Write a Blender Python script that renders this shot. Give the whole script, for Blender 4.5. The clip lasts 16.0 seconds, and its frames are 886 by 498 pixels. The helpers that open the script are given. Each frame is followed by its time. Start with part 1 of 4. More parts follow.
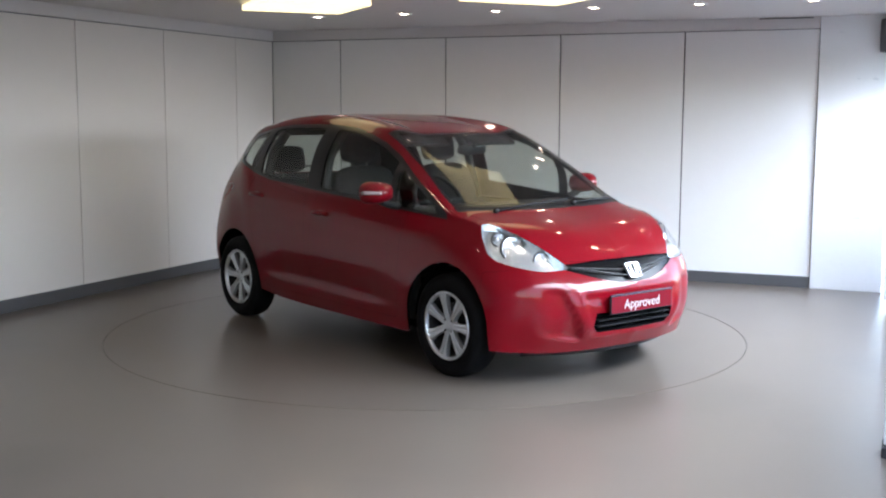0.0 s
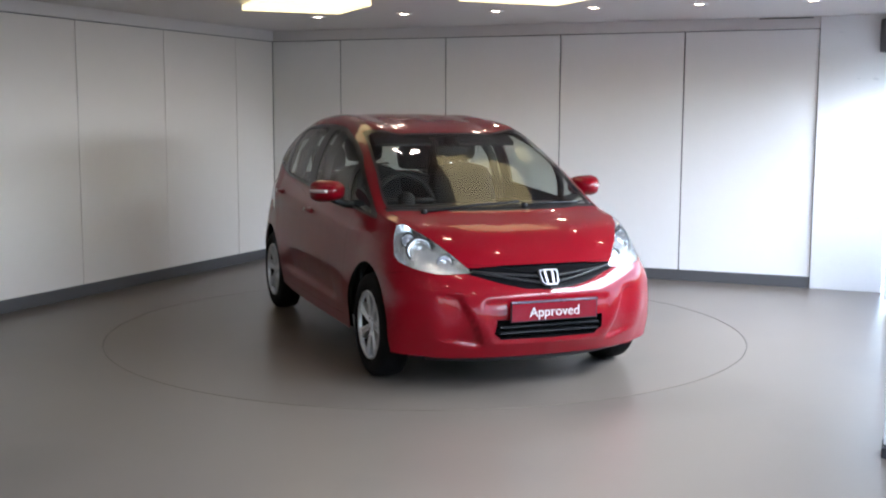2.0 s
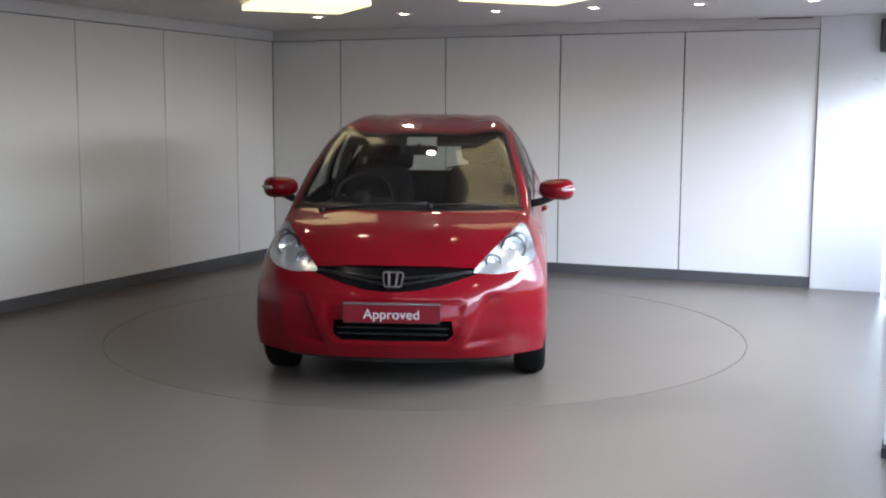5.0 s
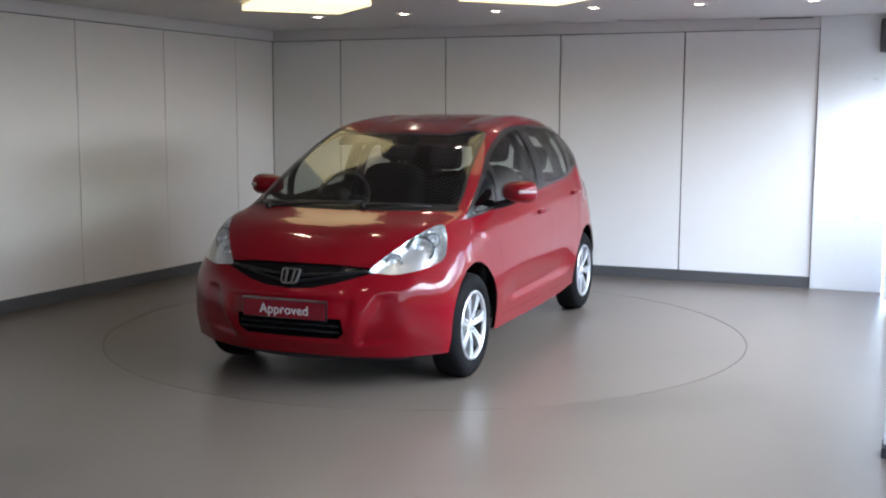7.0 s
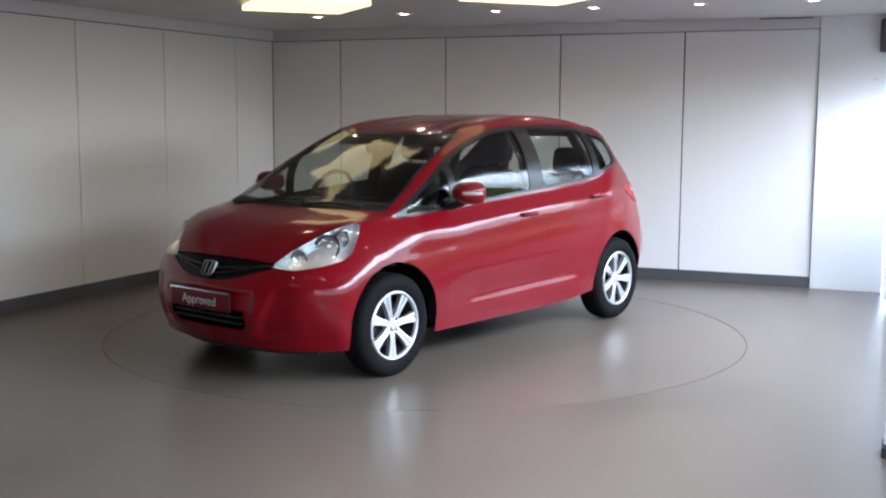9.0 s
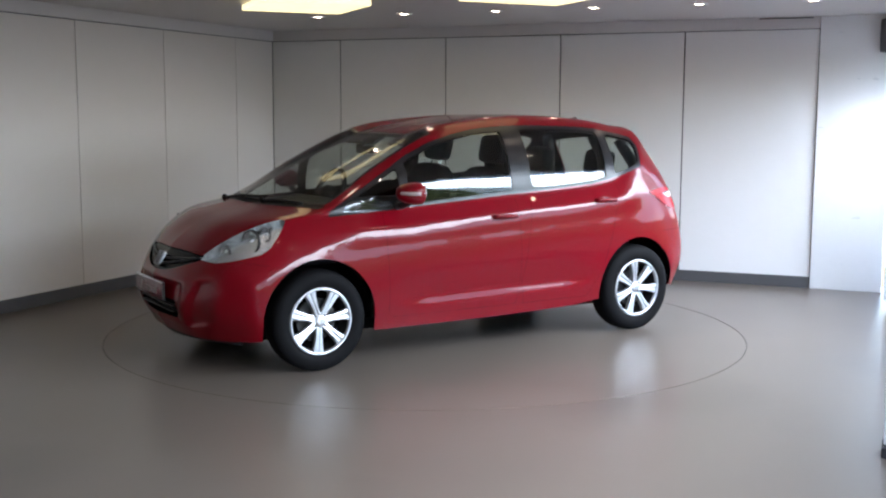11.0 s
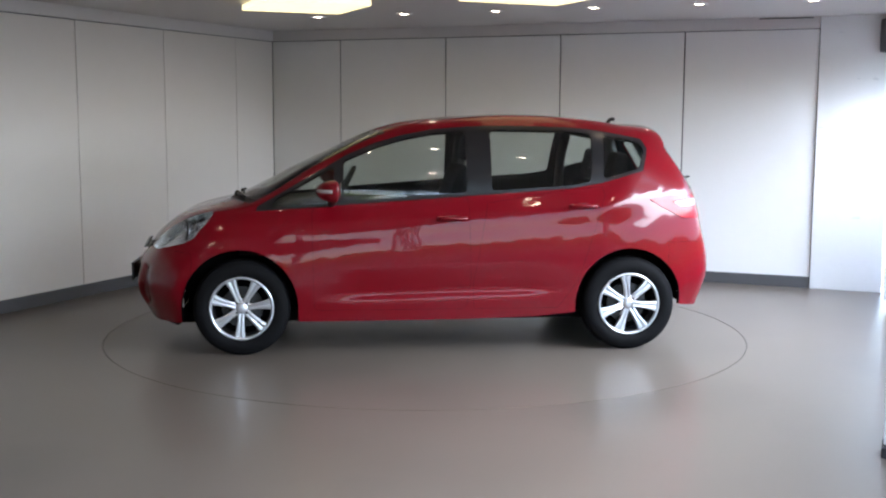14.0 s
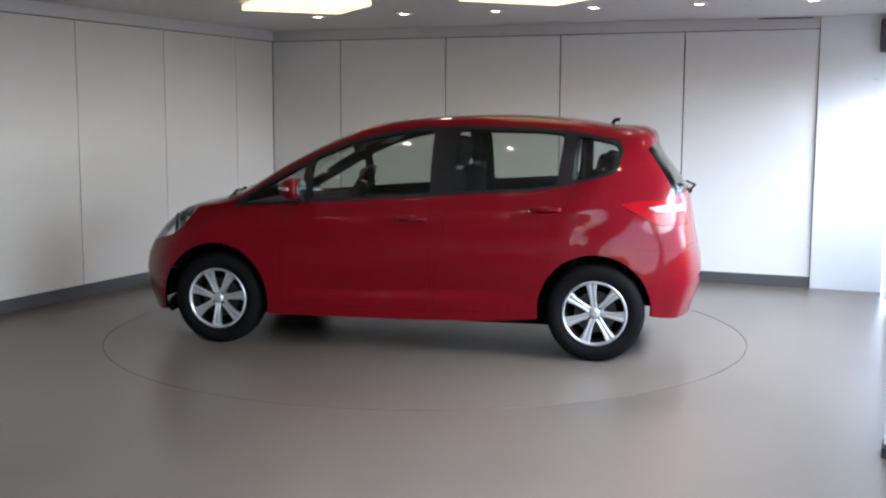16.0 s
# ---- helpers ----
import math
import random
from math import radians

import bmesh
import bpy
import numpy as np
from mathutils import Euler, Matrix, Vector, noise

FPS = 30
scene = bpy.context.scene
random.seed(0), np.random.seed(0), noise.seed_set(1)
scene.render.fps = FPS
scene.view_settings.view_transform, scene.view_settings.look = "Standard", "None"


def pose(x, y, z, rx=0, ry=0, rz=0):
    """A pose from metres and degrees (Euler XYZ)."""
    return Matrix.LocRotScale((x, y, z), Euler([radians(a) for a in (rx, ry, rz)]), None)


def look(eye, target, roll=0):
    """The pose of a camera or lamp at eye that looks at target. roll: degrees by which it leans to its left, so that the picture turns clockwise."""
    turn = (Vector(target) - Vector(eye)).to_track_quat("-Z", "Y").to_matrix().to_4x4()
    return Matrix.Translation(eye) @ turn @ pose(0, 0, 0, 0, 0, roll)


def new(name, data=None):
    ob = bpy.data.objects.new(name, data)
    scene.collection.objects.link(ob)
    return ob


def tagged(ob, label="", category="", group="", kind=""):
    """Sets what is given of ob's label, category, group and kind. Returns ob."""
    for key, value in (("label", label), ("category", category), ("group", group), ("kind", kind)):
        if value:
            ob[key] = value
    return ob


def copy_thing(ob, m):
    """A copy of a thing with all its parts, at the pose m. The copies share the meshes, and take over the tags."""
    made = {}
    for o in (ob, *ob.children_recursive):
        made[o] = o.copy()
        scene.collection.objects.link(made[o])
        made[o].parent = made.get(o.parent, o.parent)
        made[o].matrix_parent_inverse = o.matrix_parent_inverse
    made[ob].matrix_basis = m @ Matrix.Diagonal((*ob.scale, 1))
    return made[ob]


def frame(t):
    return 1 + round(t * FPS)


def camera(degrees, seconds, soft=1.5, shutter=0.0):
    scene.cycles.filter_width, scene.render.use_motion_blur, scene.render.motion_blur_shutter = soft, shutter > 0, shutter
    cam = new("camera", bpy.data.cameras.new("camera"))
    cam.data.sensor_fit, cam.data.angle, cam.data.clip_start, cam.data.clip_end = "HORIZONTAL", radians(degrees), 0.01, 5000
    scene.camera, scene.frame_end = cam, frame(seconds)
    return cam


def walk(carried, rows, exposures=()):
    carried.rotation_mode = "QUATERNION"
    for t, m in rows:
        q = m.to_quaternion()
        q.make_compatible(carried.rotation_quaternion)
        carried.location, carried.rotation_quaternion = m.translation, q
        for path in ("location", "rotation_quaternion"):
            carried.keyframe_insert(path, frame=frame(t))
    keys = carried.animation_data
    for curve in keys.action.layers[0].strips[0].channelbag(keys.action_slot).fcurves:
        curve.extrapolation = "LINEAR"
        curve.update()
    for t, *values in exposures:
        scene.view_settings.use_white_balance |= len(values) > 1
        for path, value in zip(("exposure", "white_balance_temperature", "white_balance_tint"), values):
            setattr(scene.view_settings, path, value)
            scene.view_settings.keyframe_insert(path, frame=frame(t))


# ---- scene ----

from mathutils.bvhtree import BVHTree

# ------------------------------------------------------------ camera
EYE = Vector((0.0, 0.0, 1.520))
TILT = radians(6.949)
cam = camera(43.61, 16.0, soft=2.15)
STAND = look(EYE, EYE + Vector((0, math.cos(TILT), -math.sin(TILT))), 0.237)
walk(cam, [(0.0, STAND), (16.0, STAND)], exposures=[(0.0, 3.56, 6850, 15.5), (2.0, 3.59, 6850, 15.5), (4.2, 3.50, 6850, 15.5), (9.0, 3.40, 6850, 15.5), (11.5, 3.28, 6850, 15.5), (12.5, 3.30, 6850, 15.5), (14.0, 3.42, 6850, 15.5), (16.0, 3.49, 6850, 15.5)])

# ------------------------------------------------------------ the room's frame
# x along the back wall from its corner, -y towards the camera
ROOM = Matrix.Translation((-1.80, 11.79, 0)) @ Matrix.Rotation(radians(-22.3), 4, "Z")
CEIL = 2.37
LONG, WIDE = 13.2, 6.22
PIVOT = Vector((-0.118, 7.786, 0.0))
TABLE_R = 2.21

# ------------------------------------------------------------ light
world = bpy.data.worlds.new("sky")
scene.world = world
world.use_nodes = True
wn = world.node_tree.nodes
sky = wn.new("ShaderNodeTexSky")
sky.sky_type = "NISHITA"
sky.sun_disc = False
world.node_tree.links.new(sky.outputs[0], wn["Background"].inputs[0])
wn["Background"].inputs[1].default_value = 0.14

daylight = bpy.data.lights.new("window_daylight", "AREA")
daylight.shape, daylight.size, daylight.size_y = "RECTANGLE", 7.6, 0.50
daylight.energy, daylight.color = 27, (0.73, 0.855, 1.0)
daylight.spread = radians(100)
lamp_ob = new("window_daylight", daylight)
lamp_ob.matrix_world = ROOM @ Matrix.Translation((6.46, -4.0, 1.74)) @ Matrix.Rotation(radians(90), 4, "Z") @ Matrix.Rotation(radians(90 - 43), 4, "X")

# the sun stands behind the building and lights the forecourt outside alone
sun = bpy.data.lights.new("sun", "SUN")
sun.energy, sun.angle, sun.color = 3.0, radians(0.5), (1.0, 0.96, 0.9)
sun_ob = new("sun", sun)
sun_ob.matrix_world = look((-8, 10, 9), (-8 + math.cos(radians(-22.3)), 10 + math.sin(radians(-22.3)), 9 - 0.9))
sky.sun_elevation, sky.sun_rotation = radians(42), radians(270 - 22.3)

# ------------------------------------------------------------ materials
def material(name, colour, rough=0.5, metal=0.0, coat=0.0, spec=0.5):
    m = bpy.data.materials.new(name)
    m.use_nodes = True
    b = m.node_tree.nodes["Principled BSDF"]
    b.inputs["Base Color"].default_value = (*colour, 1)
    b.inputs["Roughness"].default_value = rough
    b.inputs["Metallic"].default_value = metal
    b.inputs["Coat Weight"].default_value = coat
    b.inputs["Coat Roughness"].default_value = 0.05
    b.inputs["Specular IOR Level"].default_value = spec
    return m


def vary(m, scale, amount, rough_amount=0.0, bump=0.0, bump_scale=None, stretch=(1, 1, 1), fine=None):
    """Colour, gloss and relief that wander at two scales."""
    nt = m.node_tree
    b = nt.nodes["Principled BSDF"]
    base = tuple(b.inputs["Base Color"].default_value)
    co = nt.nodes.new("ShaderNodeTexCoord")
    mp = nt.nodes.new("ShaderNodeMapping")
    mp.inputs["Scale"].default_value = stretch
    nt.links.new(co.outputs["Object"], mp.inputs["Vector"])
    n1 = nt.nodes.new("ShaderNodeTexNoise")
    n1.inputs["Scale"].default_value, n1.inputs["Detail"].default_value = scale, 5
    nt.links.new(mp.outputs[0], n1.inputs["Vector"])
    n2 = nt.nodes.new("ShaderNodeTexNoise")
    n2.inputs["Scale"].default_value, n2.inputs["Detail"].default_value = fine or scale * 14, 4
    nt.links.new(mp.outputs[0], n2.inputs["Vector"])
    add = nt.nodes.new("ShaderNodeMath")
    add.operation = "MULTIPLY_ADD"
    add.inputs[1].default_value, add.inputs[2].default_value = 0.35, 0.0
    nt.links.new(n2.outputs["Fac"], add.inputs[0])
    mix = nt.nodes.new("ShaderNodeMath")
    mix.operation = "MULTIPLY_ADD"
    mix.inputs[1].default_value = 0.65
    nt.links.new(n1.outputs["Fac"], mix.inputs[0])
    nt.links.new(add.outputs[0], mix.inputs[2])
    ramp = nt.nodes.new("ShaderNodeMix")
    ramp.data_type = "RGBA"
    ramp.inputs[6].default_value = (*[c * (1 - amount) for c in base[:3]], 1)
    ramp.inputs[7].default_value = (*[min(1, c * (1 + amount)) for c in base[:3]], 1)
    nt.links.new(mix.outputs[0], ramp.inputs[0])
    nt.links.new(ramp.outputs[2], b.inputs["Base Color"])
    if rough_amount:
        r = b.inputs["Roughness"].default_value
        mr = nt.nodes.new("ShaderNodeMapRange")
        mr.inputs["From Min"].default_value, mr.inputs["From Max"].default_value = 0.3, 0.7
        mr.inputs["To Min"].default_value, mr.inputs["To Max"].default_value = r - rough_amount, r + rough_amount
        nt.links.new(mix.outputs[0], mr.inputs["Value"])
        nt.links.new(mr.outputs[0], b.inputs["Roughness"])
    if bump:
        n3 = nt.nodes.new("ShaderNodeTexNoise")
        n3.inputs["Scale"].default_value, n3.inputs["Detail"].default_value = bump_scale or scale * 30, 3
        nt.links.new(mp.outputs[0], n3.inputs["Vector"])
        bp = nt.nodes.new("ShaderNodeBump")
        bp.inputs["Strength"].default_value, bp.inputs["Distance"].default_value = bump, 0.002
        nt.links.new(n3.outputs["Fac"], bp.inputs["Height"])
        nt.links.new(bp.outputs[0], b.inputs["Normal"])
    return m


def glow(name, colour, strength):
    m = bpy.data.materials.new(name)
    m.use_nodes = True
    b = m.node_tree.nodes["Principled BSDF"]
    b.inputs["Base Color"].default_value = (0.8, 0.8, 0.78, 1)
    b.inputs["Emission Color"].default_value = (*colour, 1)
    b.inputs["Emission Strength"].default_value = strength
    return m


def glass(name, tint, ior=1.45, rough=0.0):
    m = bpy.data.materials.new(name)
    m.use_nodes = True
    nt = m.node_tree
    nt.nodes.remove(nt.nodes["Principled BSDF"])
    out = nt.nodes["Material Output"]
    see = nt.nodes.new("ShaderNodeBsdfTransparent")
    see.inputs[0].default_value = (*tint, 1)
    gl = nt.nodes.new("ShaderNodeBsdfGlossy")
    gl.inputs["Roughness"].default_value = rough
    # gloss that grows towards grazing angles, alike on both faces of the thin pane
    f0 = ((ior - 1) / (ior + 1)) ** 2 * 1.4
    lw = nt.nodes.new("ShaderNodeLayerWeight")
    lw.inputs["Blend"].default_value = 0.5
    pw = nt.nodes.new("ShaderNodeMath")
    pw.operation = "POWER"
    pw.inputs[1].default_value = 5.0
    nt.links.new(lw.outputs["Facing"], pw.inputs[0])
    fr = nt.nodes.new("ShaderNodeMath")
    fr.operation = "MULTIPLY_ADD"
    fr.inputs[1].default_value, fr.inputs[2].default_value = 1 - f0, f0
    nt.links.new(pw.outputs[0], fr.inputs[0])
    mx = nt.nodes.new("ShaderNodeMixShader")
    nt.links.new(fr.outputs[0], mx.inputs[0])
    nt.links.new(see.outputs[0], mx.inputs[1])
    nt.links.new(gl.outputs[0], mx.inputs[2])
    nt.links.new(mx.outputs[0], out.inputs[0])
    return m


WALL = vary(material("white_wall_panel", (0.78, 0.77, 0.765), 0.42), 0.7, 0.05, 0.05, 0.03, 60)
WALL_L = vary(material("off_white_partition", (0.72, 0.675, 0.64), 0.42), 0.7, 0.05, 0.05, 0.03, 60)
JOINT = material("dark_joint", (0.10, 0.10, 0.10), 0.8)
PLASTER = vary(material("white_plaster", (0.77, 0.77, 0.77), 0.6), 1.2, 0.06, 0.05, 0.08, 50)


def scuffs(m, scale, low, high, dark):
    """Sparse grey scuff marks over a painted surface."""
    nt = m.node_tree
    b = nt.nodes["Principled BSDF"]
    src = b.inputs["Base Color"].links[0].from_socket
    co = nt.nodes.new("ShaderNodeTexCoord")
    mp = nt.nodes.new("ShaderNodeMapping")
    mp.inputs["Scale"].default_value = (1, 1, 2.6)
    n = nt.nodes.new("ShaderNodeTexNoise")
    n.inputs["Scale"].default_value, n.inputs["Detail"].default_value = scale, 3
    nt.links.new(co.outputs["Object"], mp.inputs[0])
    nt.links.new(mp.outputs[0], n.inputs["Vector"])
    mr = nt.nodes.new("ShaderNodeMapRange")
    mr.inputs["From Min"].default_value, mr.inputs["From Max"].default_value = low, high
    nt.links.new(n.outputs["Fac"], mr.inputs["Value"])
    mx = nt.nodes.new("ShaderNodeMix")
    mx.data_type = "RGBA"
    nt.links.new(mr.outputs[0], mx.inputs[0])
    nt.links.new(src, mx.inputs[6])
    mx.inputs[7].default_value = (*dark, 1)
    nt.links.new(mx.outputs[2], b.inputs["Base Color"])
    return m


scuffs(PLASTER, 4.5, 0.66, 0.80, (0.45, 0.46, 0.48))
SKIRT = vary(material("grey_skirting", (0.075, 0.075, 0.08), 0.5), 2.5, 0.2, 0.08)
CEILING = vary(material("ceiling_paint", (0.66, 0.63, 0.62), 0.6), 0.9, 0.06)
FLOOR = vary(material("grey_resin_floor", (0.1040, 0.0868, 0.0725), 0.29, spec=0.42), 0.35, 0.22, fine=1.6)
scuffs(FLOOR, 0.8, 0.50, 0.78, (0.072, 0.061, 0.052))
EDGE_STEEL = material("worn_edge_steel", (0.055, 0.052, 0.048), 0.6, 0.4)
DARK = material("dark_rubber", (0.02, 0.02, 0.022), 0.7)
WHITE_FRAME = material("white_powder_coat", (0.75, 0.76, 0.78), 0.4)
PANEL_GLOW = glow("warm_light_panel", (1.0, 0.87, 0.46), 0.16)
SPOT_GLOW = glow("downlight_glow", (1.0, 0.84, 0.66), 8)
CHROME = material("chrome", (0.62, 0.62, 0.64), 0.14, 1.0)
CLEAR = glass("window_glass", (0.95, 0.97, 0.97))

RED = material("red_car_paint", (0.130, 0.0016, 0.0055), 0.3, 0.0, 0.88, 0.05)
RED.node_tree.nodes["Principled BSDF"].inputs["Coat IOR"].default_value = 1.33

def ripple(m, scale, depth):
    """The faint waviness of pressed and sprayed panels."""
    nt = m.node_tree
    at = nt.nodes.new("ShaderNodeTexCoord")
    no = nt.nodes.new("ShaderNodeTexNoise")
    no.inputs["Scale"].default_value, no.inputs["Detail"].default_value = scale, 1.5
    bp = nt.nodes.new("ShaderNodeBump")
    bp.inputs["Strength"].default_value, bp.inputs["Distance"].default_value = 1.0, depth
    nt.links.new(at.outputs["Object"], no.inputs["Vector"])
    nt.links.new(no.outputs["Fac"], bp.inputs["Height"])
    nt.links.new(bp.outputs[0], nt.nodes["Principled BSDF"].inputs["Coat Normal"])


ripple(RED, 6.0, 0.004)
BLACK_GLOSS = material("black_gloss_trim", (0.009, 0.009, 0.010), 0.28, spec=0.25)
BLACK_MATT = vary(material("black_plastic", (0.014, 0.014, 0.015), 0.5, spec=0.15), 40, 0.2, bump=0.1)
SHELL = material("dark_inner_shell", (0.004, 0.004, 0.0042), 0.9, spec=0.0)
TYRE = vary(material("tyre_rubber", (0.005, 0.005, 0.0055), 0.7, spec=0.06), 30, 0.25, 0.08, 0.1, 200)
ALLOY = vary(material("silver_alloy", (0.56, 0.57, 0.59), 0.30, 0.82), 14, 0.04, 0.04)
ALLOY_DARK = material("dark_rim_barrel", (0.022, 0.022, 0.024), 0.5, 0.5)
DISC = material("brake_disc_steel", (0.035, 0.035, 0.036), 0.45, 0.6)
CAR_GLASS = glass("car_glass", (0.74, 0.79, 0.75), 1.5)
LENS = glass("clear_lens", (0.93, 0.95, 0.96), 1.5)
REFLECTOR = vary(material("lamp_reflector", (0.72, 0.74, 0.75), 0.22, 0.85), 14, 0.3, 0.08, 1.0, 42)
RED_LENS = material("red_lamp_lens", (0.26, 0.004, 0.008), 0.12, 0.0, 0.0, 0.18)
PALE_LENS = material("pale_lamp_lens", (0.34, 0.27, 0.27), 0.10, 0.0, 0.0, 0.2)
CLOTH = vary(material("dark_seat_cloth", (0.009, 0.009, 0.010), 0.9, spec=0.1), 25, 0.25, bump=0.1, bump_scale=90)
PLASTIC_IN = vary(material("dark_dashboard", (0.012, 0.012, 0.013), 0.6), 30, 0.2)
WHITE_TEXT = material("white_lettering", (0.34, 0.34, 0.34), 0.4)
MIRROR = material("mirror_glass", (0.85, 0.86, 0.88), 0.02, 1.0)


# ------------------------------------------------------------ mesh helpers
def mesh_object(name, verts, faces, mat, parent=None, smooth=False):
    me = bpy.data.meshes.new(name)
    me.from_pydata([tuple(v) for v in verts], [], faces)
    me.update()
    if smooth:
        me.polygons.foreach_set("use_smooth", [True] * len(me.polygons))
    me.materials.append(mat)
    ob = new(name, me)
    if parent:
        ob.parent = parent
    return ob


def part(name, bm, mat, parent=None, label="", smooth=False, at=None):
    """Links a bmesh as one mesh object under a thing or a part."""
    me = bpy.data.meshes.new(name)
    bm.normal_update()
    bm.to_mesh(me)
    bm.free()
    if smooth:
        me.polygons.foreach_set("use_smooth", [True] * len(me.polygons))
    me.materials.append(mat)
    ob = new(name, me)
    if parent:
        ob.parent = parent
    if at is not None:
        ob.matrix_basis = at
    if label:
        ob["label"] = label
    return ob


def box(bm, x0, x1, y0, y1, z0, z1, bevel=0.0, turn=None):
    m = Matrix.Translation(((x0 + x1) / 2, (y0 + y1) / 2, (z0 + z1) / 2)) @ Matrix.Diagonal((x1 - x0, y1 - y0, z1 - z0, 1))
    if turn is not None:
        m = turn @ m
    got = bmesh.ops.create_cube(bm, size=1, matrix=m)
    if bevel:
        edges = list({e for v in got["verts"] for e in v.link_edges})
        bmesh.ops.bevel(bm, geom=edges, offset=bevel, segments=2, affect="EDGES", profile=0.7)
    return got


def boxed(name, dims, mat, parent=None, bevel=0.0, label="", at=None):
    bm = bmesh.new()
    box(bm, *dims, bevel=bevel)
    return part(name, bm, mat, parent, label, at=at)


def prism(bm, outline, z0, z1):
    """A flat outline (x, y) raised from z0 to z1."""
    low = [bm.verts.new((x, y, z0)) for x, y in outline]
    top = [bm.verts.new((x, y, z1)) for x, y in outline]
    n = len(outline)
    bm.faces.new(low[::-1])
    bm.faces.new(top)
    for i in range(n):
        bm.faces.new((low[i], low[(i + 1) % n], top[(i + 1) % n], top[i]))
    bmesh.ops.recalc_face_normals(bm, faces=bm.faces)


def lathe(bm, profile, turns=48, axis="Y", closed=False):
    """Spins (radius, along) round the axis."""
    rings = []
    for i in range(turns):
        a = 2 * math.pi * i / turns
        c, s = math.cos(a), math.sin(a)
        rings.append([bm.verts.new((r * c, l, r * s) if axis == "Y" else (r * c, r * s, l)) for r, l in profile])
    n = len(profile)
    for i in range(turns):
        a, b = rings[i], rings[(i + 1) % turns]
        for j in range(n if closed else n - 1):
            k = (j + 1) % n
            bm.faces.new((a[j], a[k], b[k], b[j]))
    bmesh.ops.remove_doubles(bm, verts=bm.verts, dist=1e-5)
    bmesh.ops.recalc_face_normals(bm, faces=bm.faces)


# ------------------------------------------------------------ the room
def circle_floor():
    """The floor with a round hole for the turntable."""
    inv = ROOM.inverted()
    c = inv @ PIVOT
    n = 96
    ring = [(c.x + (TABLE_R + 0.0028) * math.cos(2 * math.pi * i / n), c.y + (TABLE_R + 0.0028) * math.sin(2 * math.pi * i / n)) for i in range(n)]
    x0, x1, y0, y1 = -0.9, WIDE + 0.4, -LONG - 0.3, 0.3
    outer = []
    for i in range(n):
        a = 2 * math.pi * i / n
        dx, dy = math.cos(a), math.sin(a)
        k = min(((x1 if dx > 0 else x0) - c.x) / dx if abs(dx) > 1e-9 else 1e9, ((y1 if dy > 0 else y0) - c.y) / dy if abs(dy) > 1e-9 else 1e9)
        outer.append((c.x + k * dx, c.y + k * dy))
    for cx, cy in ((x0, y0), (x1, y0), (x0, y1), (x1, y1)):
        a = math.atan2(cy - c.y, cx - c.x) % (2 * math.pi)
        outer[round(a / (2 * math.pi) * n) % n] = (cx, cy)
    verts = [(x, y, 0) for x, y in ring] + [(x, y, 0) for x, y in outer] + [(x, y, -0.05) for x, y in ring]
    faces = []
    for i in range(n):
        j = (i + 1) % n
        faces.append((i, n + i, n + j, j))
        faces.append((i, j, 2 * n + j, 2 * n + i))
    ob = mesh_object("floor", verts, faces, FLOOR)
    ob.matrix_basis = ROOM
    tagged(ob, "glossy grey resin showroom floor round a turntable", "floor", kind="structure")
    pit = bmesh.new()
    prism(pit, [(c.x + 2.4 * math.cos(2 * math.pi * i / 48), c.y + 2.4 * math.sin(2 * math.pi * i / 48)) for i in range(48)], -0.12, -0.06)
    p = part("turntable_pit", pit, DARK)
    p.matrix_basis = ROOM
    tagged(p, "dark pit under the turntable in the floor", "pit", kind="structure")


def turntable():
    t = new("turntable")
    t.matrix_basis = Matrix.Translation(PIVOT)
    n = 128
    bm = bmesh.new()
    r = TABLE_R - 0.003
    prism(bm, [(r * math.cos(2 * math.pi * i / n), r * math.sin(2 * math.pi * i / n)) for i in range(n)], -0.055, 0.0)
    part("deck", bm, FLOOR, t)
    bm = bmesh.new()
    lathe(bm, [(r + 0.0006, -0.055), (r + 0.0006, -0.0012), (TABLE_R, -0.0012), (TABLE_R, -0.055)], n, "Z")
    part("edge_ring", bm, EDGE_STEEL, t, "thin dark steel edge ring")
    return tagged(t, "round grey resin turntable flush with the floor", "turntable")


def wall_with_panels(name, seams, base, height, at, label, mat, top, gap=0.006):
    """A wall whose panels stand proud of dark joints."""
    x0, x1 = seams[0], seams[-1]
    w = boxed(name, (x0 - 0.25, x1 + 0.25, 0.012, 0.2, 0, top), JOINT, at=at)
    tagged(w, label, "wall", kind="structure")
    for a, b in zip(seams, seams[1:]):
        boxed("panel", (a + gap, b - gap, 0.0, 0.014, base, height), mat, w, bevel=0.003)
    return w


